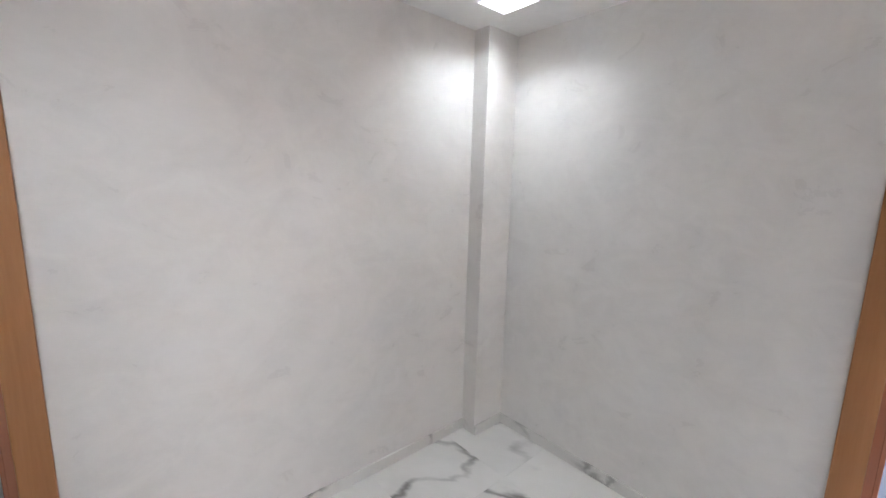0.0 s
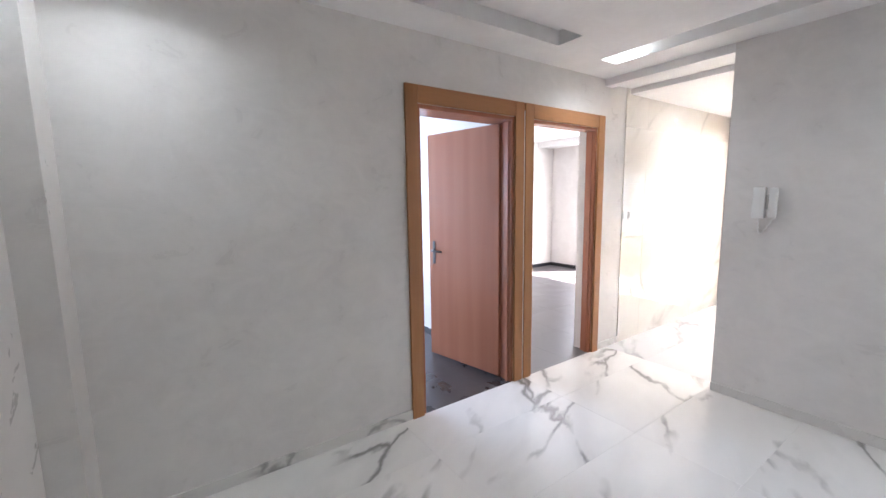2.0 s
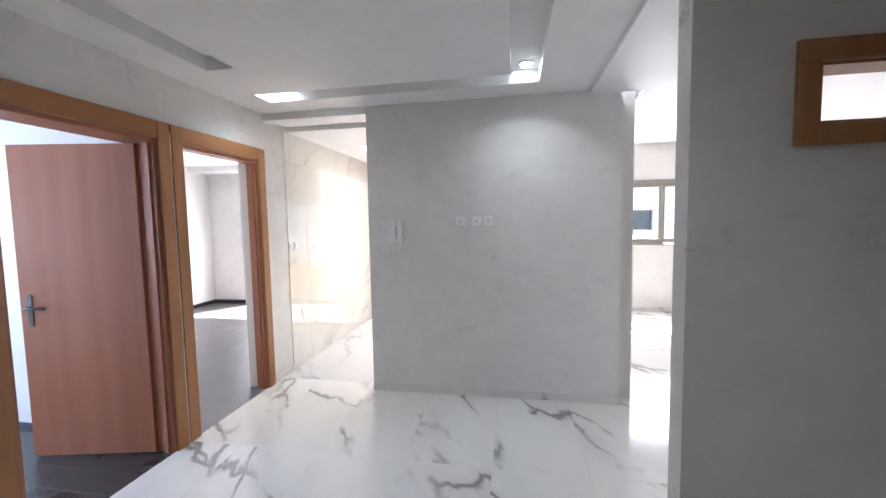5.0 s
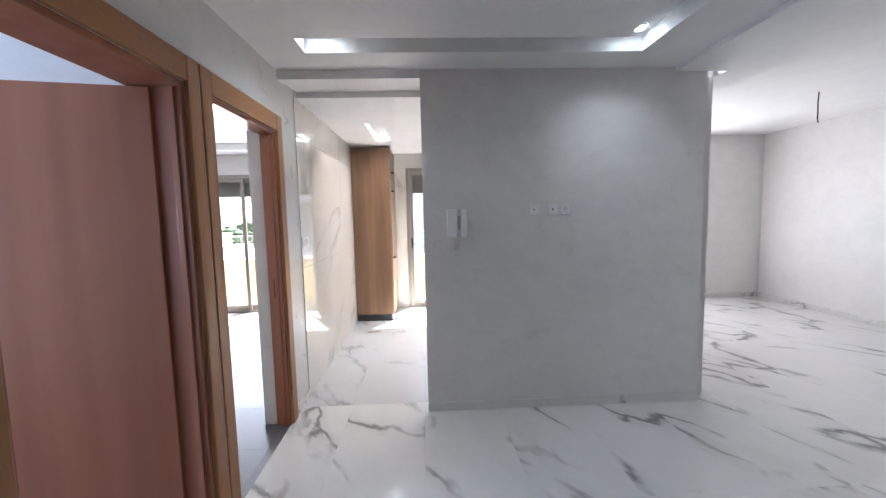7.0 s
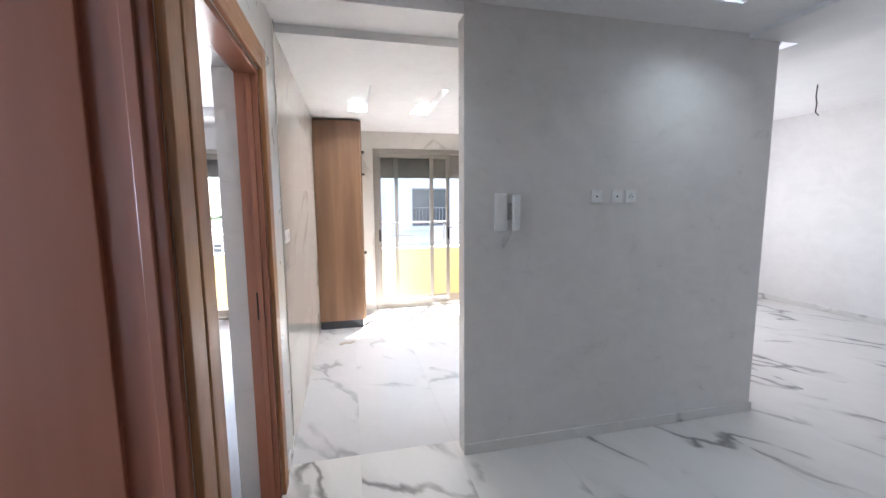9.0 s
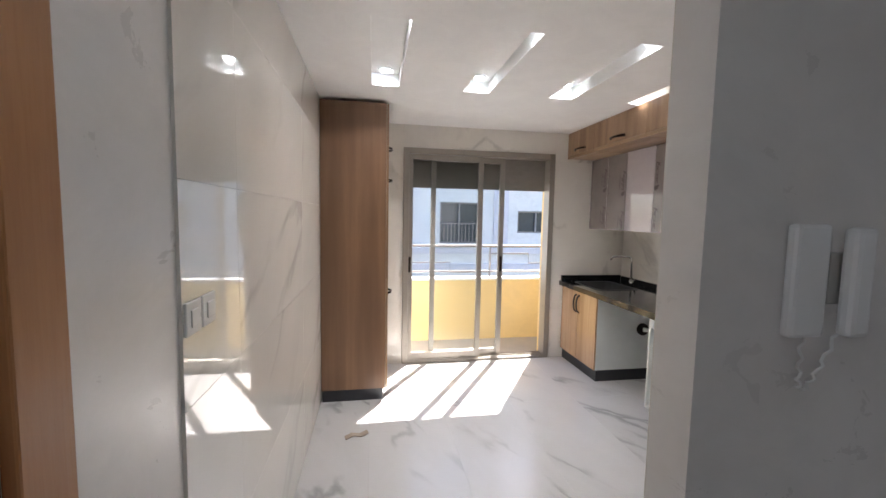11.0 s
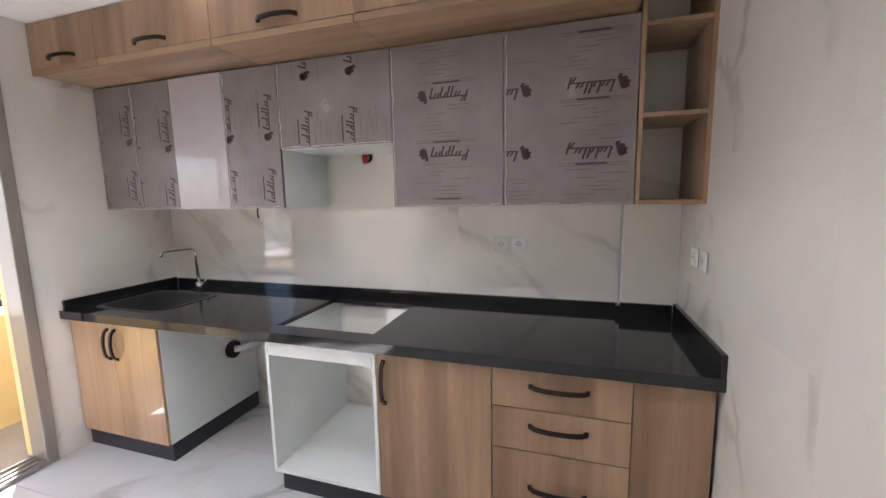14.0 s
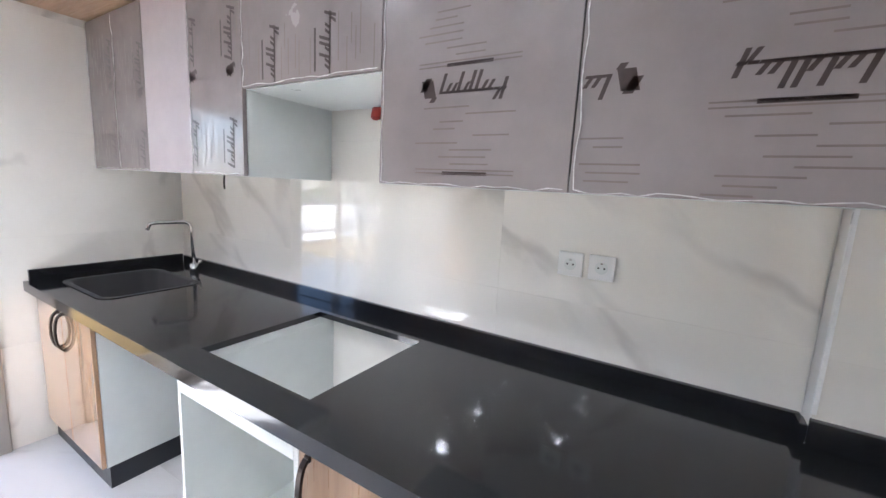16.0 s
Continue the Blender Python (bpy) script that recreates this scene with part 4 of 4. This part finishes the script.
bld = thing("apartment_building", (4, 20, -8), "white rendered apartment building across the street with dark windows", "building")
wins = []
UPPER = ((-4.2, 1.5, 1), (1.35, 1.85, 1), (5.1, 1.9, 0), (9.6, 1.5, 1), (13, 1.8, 0), (17, 1.5, 1))
LOWER = ((-3.5, 1.5, 1), (0.25, 1.65, 1), (3.15, 1.3, 1), (5.95, 1.3, 1), (9.6, 1.5, 1), (13, 1.5, 1), (17, 1.5, 1))
for z, h, cols in ((0.38, 1.9, UPPER), (-2.95, 1.8, LOWER), (-6.4, 1.9, LOWER), (3.6, 1.95, UPPER), (6.9, 1.5, UPPER)):
    for x, w, full in cols:
        hh = h if full else h - 0.85
        wins.append((x, z + (h - hh) * 0.6, w, hh, bool(full)))
bm = bmesh.new()
for c0, c1, d0, d1 in cut_rects(-6.0, 24.0, -8.0, 9.5, [(x, x + w, z, z + h) for x, z, w, h, r in wins]):
    add_box(bm, (c0, 19.7, d0), (c1, 20.3, d1))
part("facade", bm, M_FACADE, bld)
part("core", box((-5.9, 20.3, -8), (23.9, 31, 9.4)), M_FACADE2, bld)
part("cornice", box((-6.1, 19.4, 9.5), (24.1, 31, 9.8)), M_FACADE, bld)
for z in (-0.2, -0.95, -4.6, 2.9, 6.2):
    part("band", box((-6.05, 19.55, z + 0.1), (24.05, 19.699, z + 0.38)), M_FACADE2, bld)
for a, b in ((-0.7, 0.1), (3.9, 4.6), (8.2, 8.9)):
    part("pilaster", box((a, 19.6, 0.2), (b, 19.699, 9.4)), M_FACADE2, bld)
for x, z, w, h, r in wins:
    facade_window(bld, x, z, w, h, r)
rng = random.Random(4)
for k in range(9):
    x0, y0 = -75 + k * 8 + rng.uniform(-2, 2), rng.uniform(70, 110)
    h = rng.uniform(3.0, 6.0)
    ho = thing("house", (x0, y0, -8), "low pale flat-roofed house far across the fields", "house", "far houses")
    part("wall", box((x0 - 5, y0 - 4, -8), (x0 + 5, y0 + 4, -8 + h)), M_FACADE, ho)
    part("roof", box((x0 - 5.2, y0 - 4.2, -8 + h), (x0 + 5.2, y0 + 4.2, -7.7 + h)), M_BALCONY, ho)
    for j in range(3):
        part("window", box((x0 - 3.5 + j * 2.6, y0 - 4.05, -6.5), (x0 - 2.3 + j * 2.6, y0 - 3.95, -5.2)), M_WINDOWDARK, ho)
bm = bmesh.new()
for k in range(700):
    c = Vector((rng.uniform(-220, 30), rng.uniform(130, 200), -8 + abs(rng.gauss(0, 2.2))))
    bmesh.ops.create_icosphere(bm, subdivisions=1, radius=rng.uniform(1.0, 2.4), matrix=Matrix.Translation(c) @ Matrix.Diagonal((1.4, 1, rng.uniform(0.6, 1.1), 1)))
tagged(part("far_trees", bm, M_FOLIAGE), "line of dark green trees on the horizon", "trees", "", "stuff")

# ---- tiles, last ----
TILES = {}


def tile_mesh(name, w, h, axis, mat, t=0.008):
    """A bevelled tile of w by h whose face looks along +axis, from its corner."""
    key = (mat.name, round(w, 4), round(h, 4), axis)
    if key not in TILES:
        g = {"z": 0.0002, "x": 0.0006}.get(axis, 0.0001)
        c = 0.0005 if axis in ("z", "x") else 0.0002
        v = []
        for inset, d in ((g, 0.0), (g, t - c), (g + c, t)):
            v += [(inset, inset, d), (w - inset, inset, d), (w - inset, h - inset, d), (inset, h - inset, d)]
        f = [(8, 9, 10, 11)]
        for r in (0, 4):
            f += [(r + k, r + (k + 1) % 4, r + 4 + (k + 1) % 4, r + 4 + k) for k in range(4)]
        turn = {"z": lambda a, b, d: (a, b, d), "x": lambda a, b, d: (d, a, b), "-x": lambda a, b, d: (-d, w - a, b),
                "y": lambda a, b, d: (w - a, d, b), "-y": lambda a, b, d: (a, -d, b)}[axis]
        me = bpy.data.meshes.new(name)
        me.from_pydata([turn(*p) for p in v], [], f)
        me.materials.append(mat)
        TILES[key] = me
    return TILES[key]


def lay(name, parent, w, h, axis, mat, at, t=0.008):
    ob = new(name, tile_mesh(name, w, h, axis, mat, t))
    ob.location = at
    ob.parent = parent
    return ob


def steps(a0, a1, s, first=None):
    v = [a0]
    x = a0 + (first if first else s)
    while x < a1 - 0.01:
        v.append(x)
        x += s
    return list(zip(v, v[1:] + [a1]))


# floors
for x0, x1 in steps(W, 4.75, 0.6, 0.42):
    for y0, y1 in steps(-3.3, N + 0.0, 1.2, 0.9):
        kitchen = x1 < E + 0.5 and y0 > 2.3
        lay("floor_tile", floor, x1 - x0, y1 - y0, "z", M_FLOOR_K if kitchen else M_FLOOR, (x0, y0, -0.008))
for x0, x1 in steps(-5.75, W, 1.2, 0.7):
    for y0, y1 in steps(-1.6, 1.14, 0.2):
        lay("floor_plank", floor, x1 - x0, y1 - y0, "z", M_DARKFLOOR, (x0, y0, -0.009))
for x0, x1 in steps(-5.75, W, 0.6):
    for y0, y1 in steps(1.22, N, 0.6):
        lay("floor_tile", floor, x1 - x0, y1 - y0, "z", M_GREYFLOOR, (x0, y0, -0.009))
# kitchen walls
ROWS = [(0.0, 0.565), (0.565, 1.13), (1.13, 1.68), (1.68, 2.24), (2.24, 2.62)]
for z0, z1 in ROWS:
    for y0, y1 in steps(2.6, N, 1.2, 0.4):
        lay("wall_tile", wall_west, y1 - y0, z1 - z0, "x", M_WALLTILE, (W, y0, z0))
    for y0, y1 in steps(2.63, N, 1.2, 0.9):
        lay("wall_tile", wall_kitchen_east, y1 - y0, z1 - z0, "-x", M_WALLTILE, (E + 0.006, y0, z0), 0.006)
    for x0, x1 in steps(-1.055, 1.16, 1.2, 1.0):
        lay("wall_tile", wall_partition, x1 - x0, z1 - z0, "y", M_WALLTILE, (x0, 2.357, z0), 0.004)
    for c0, c1, f0, f1 in cut_rects(W, E, z0, z1, [KD]):
        lay("wall_tile", wall_north, c1 - c0, f1 - f0, "-y", M_WALLTILE, (c0, N + 0.006, f0), 0.006)
    lay("wall_tile", pier, 0.262, z1 - z0, "-x", M_WALLTILE, (1.16, 2.362, z0), 0.004)
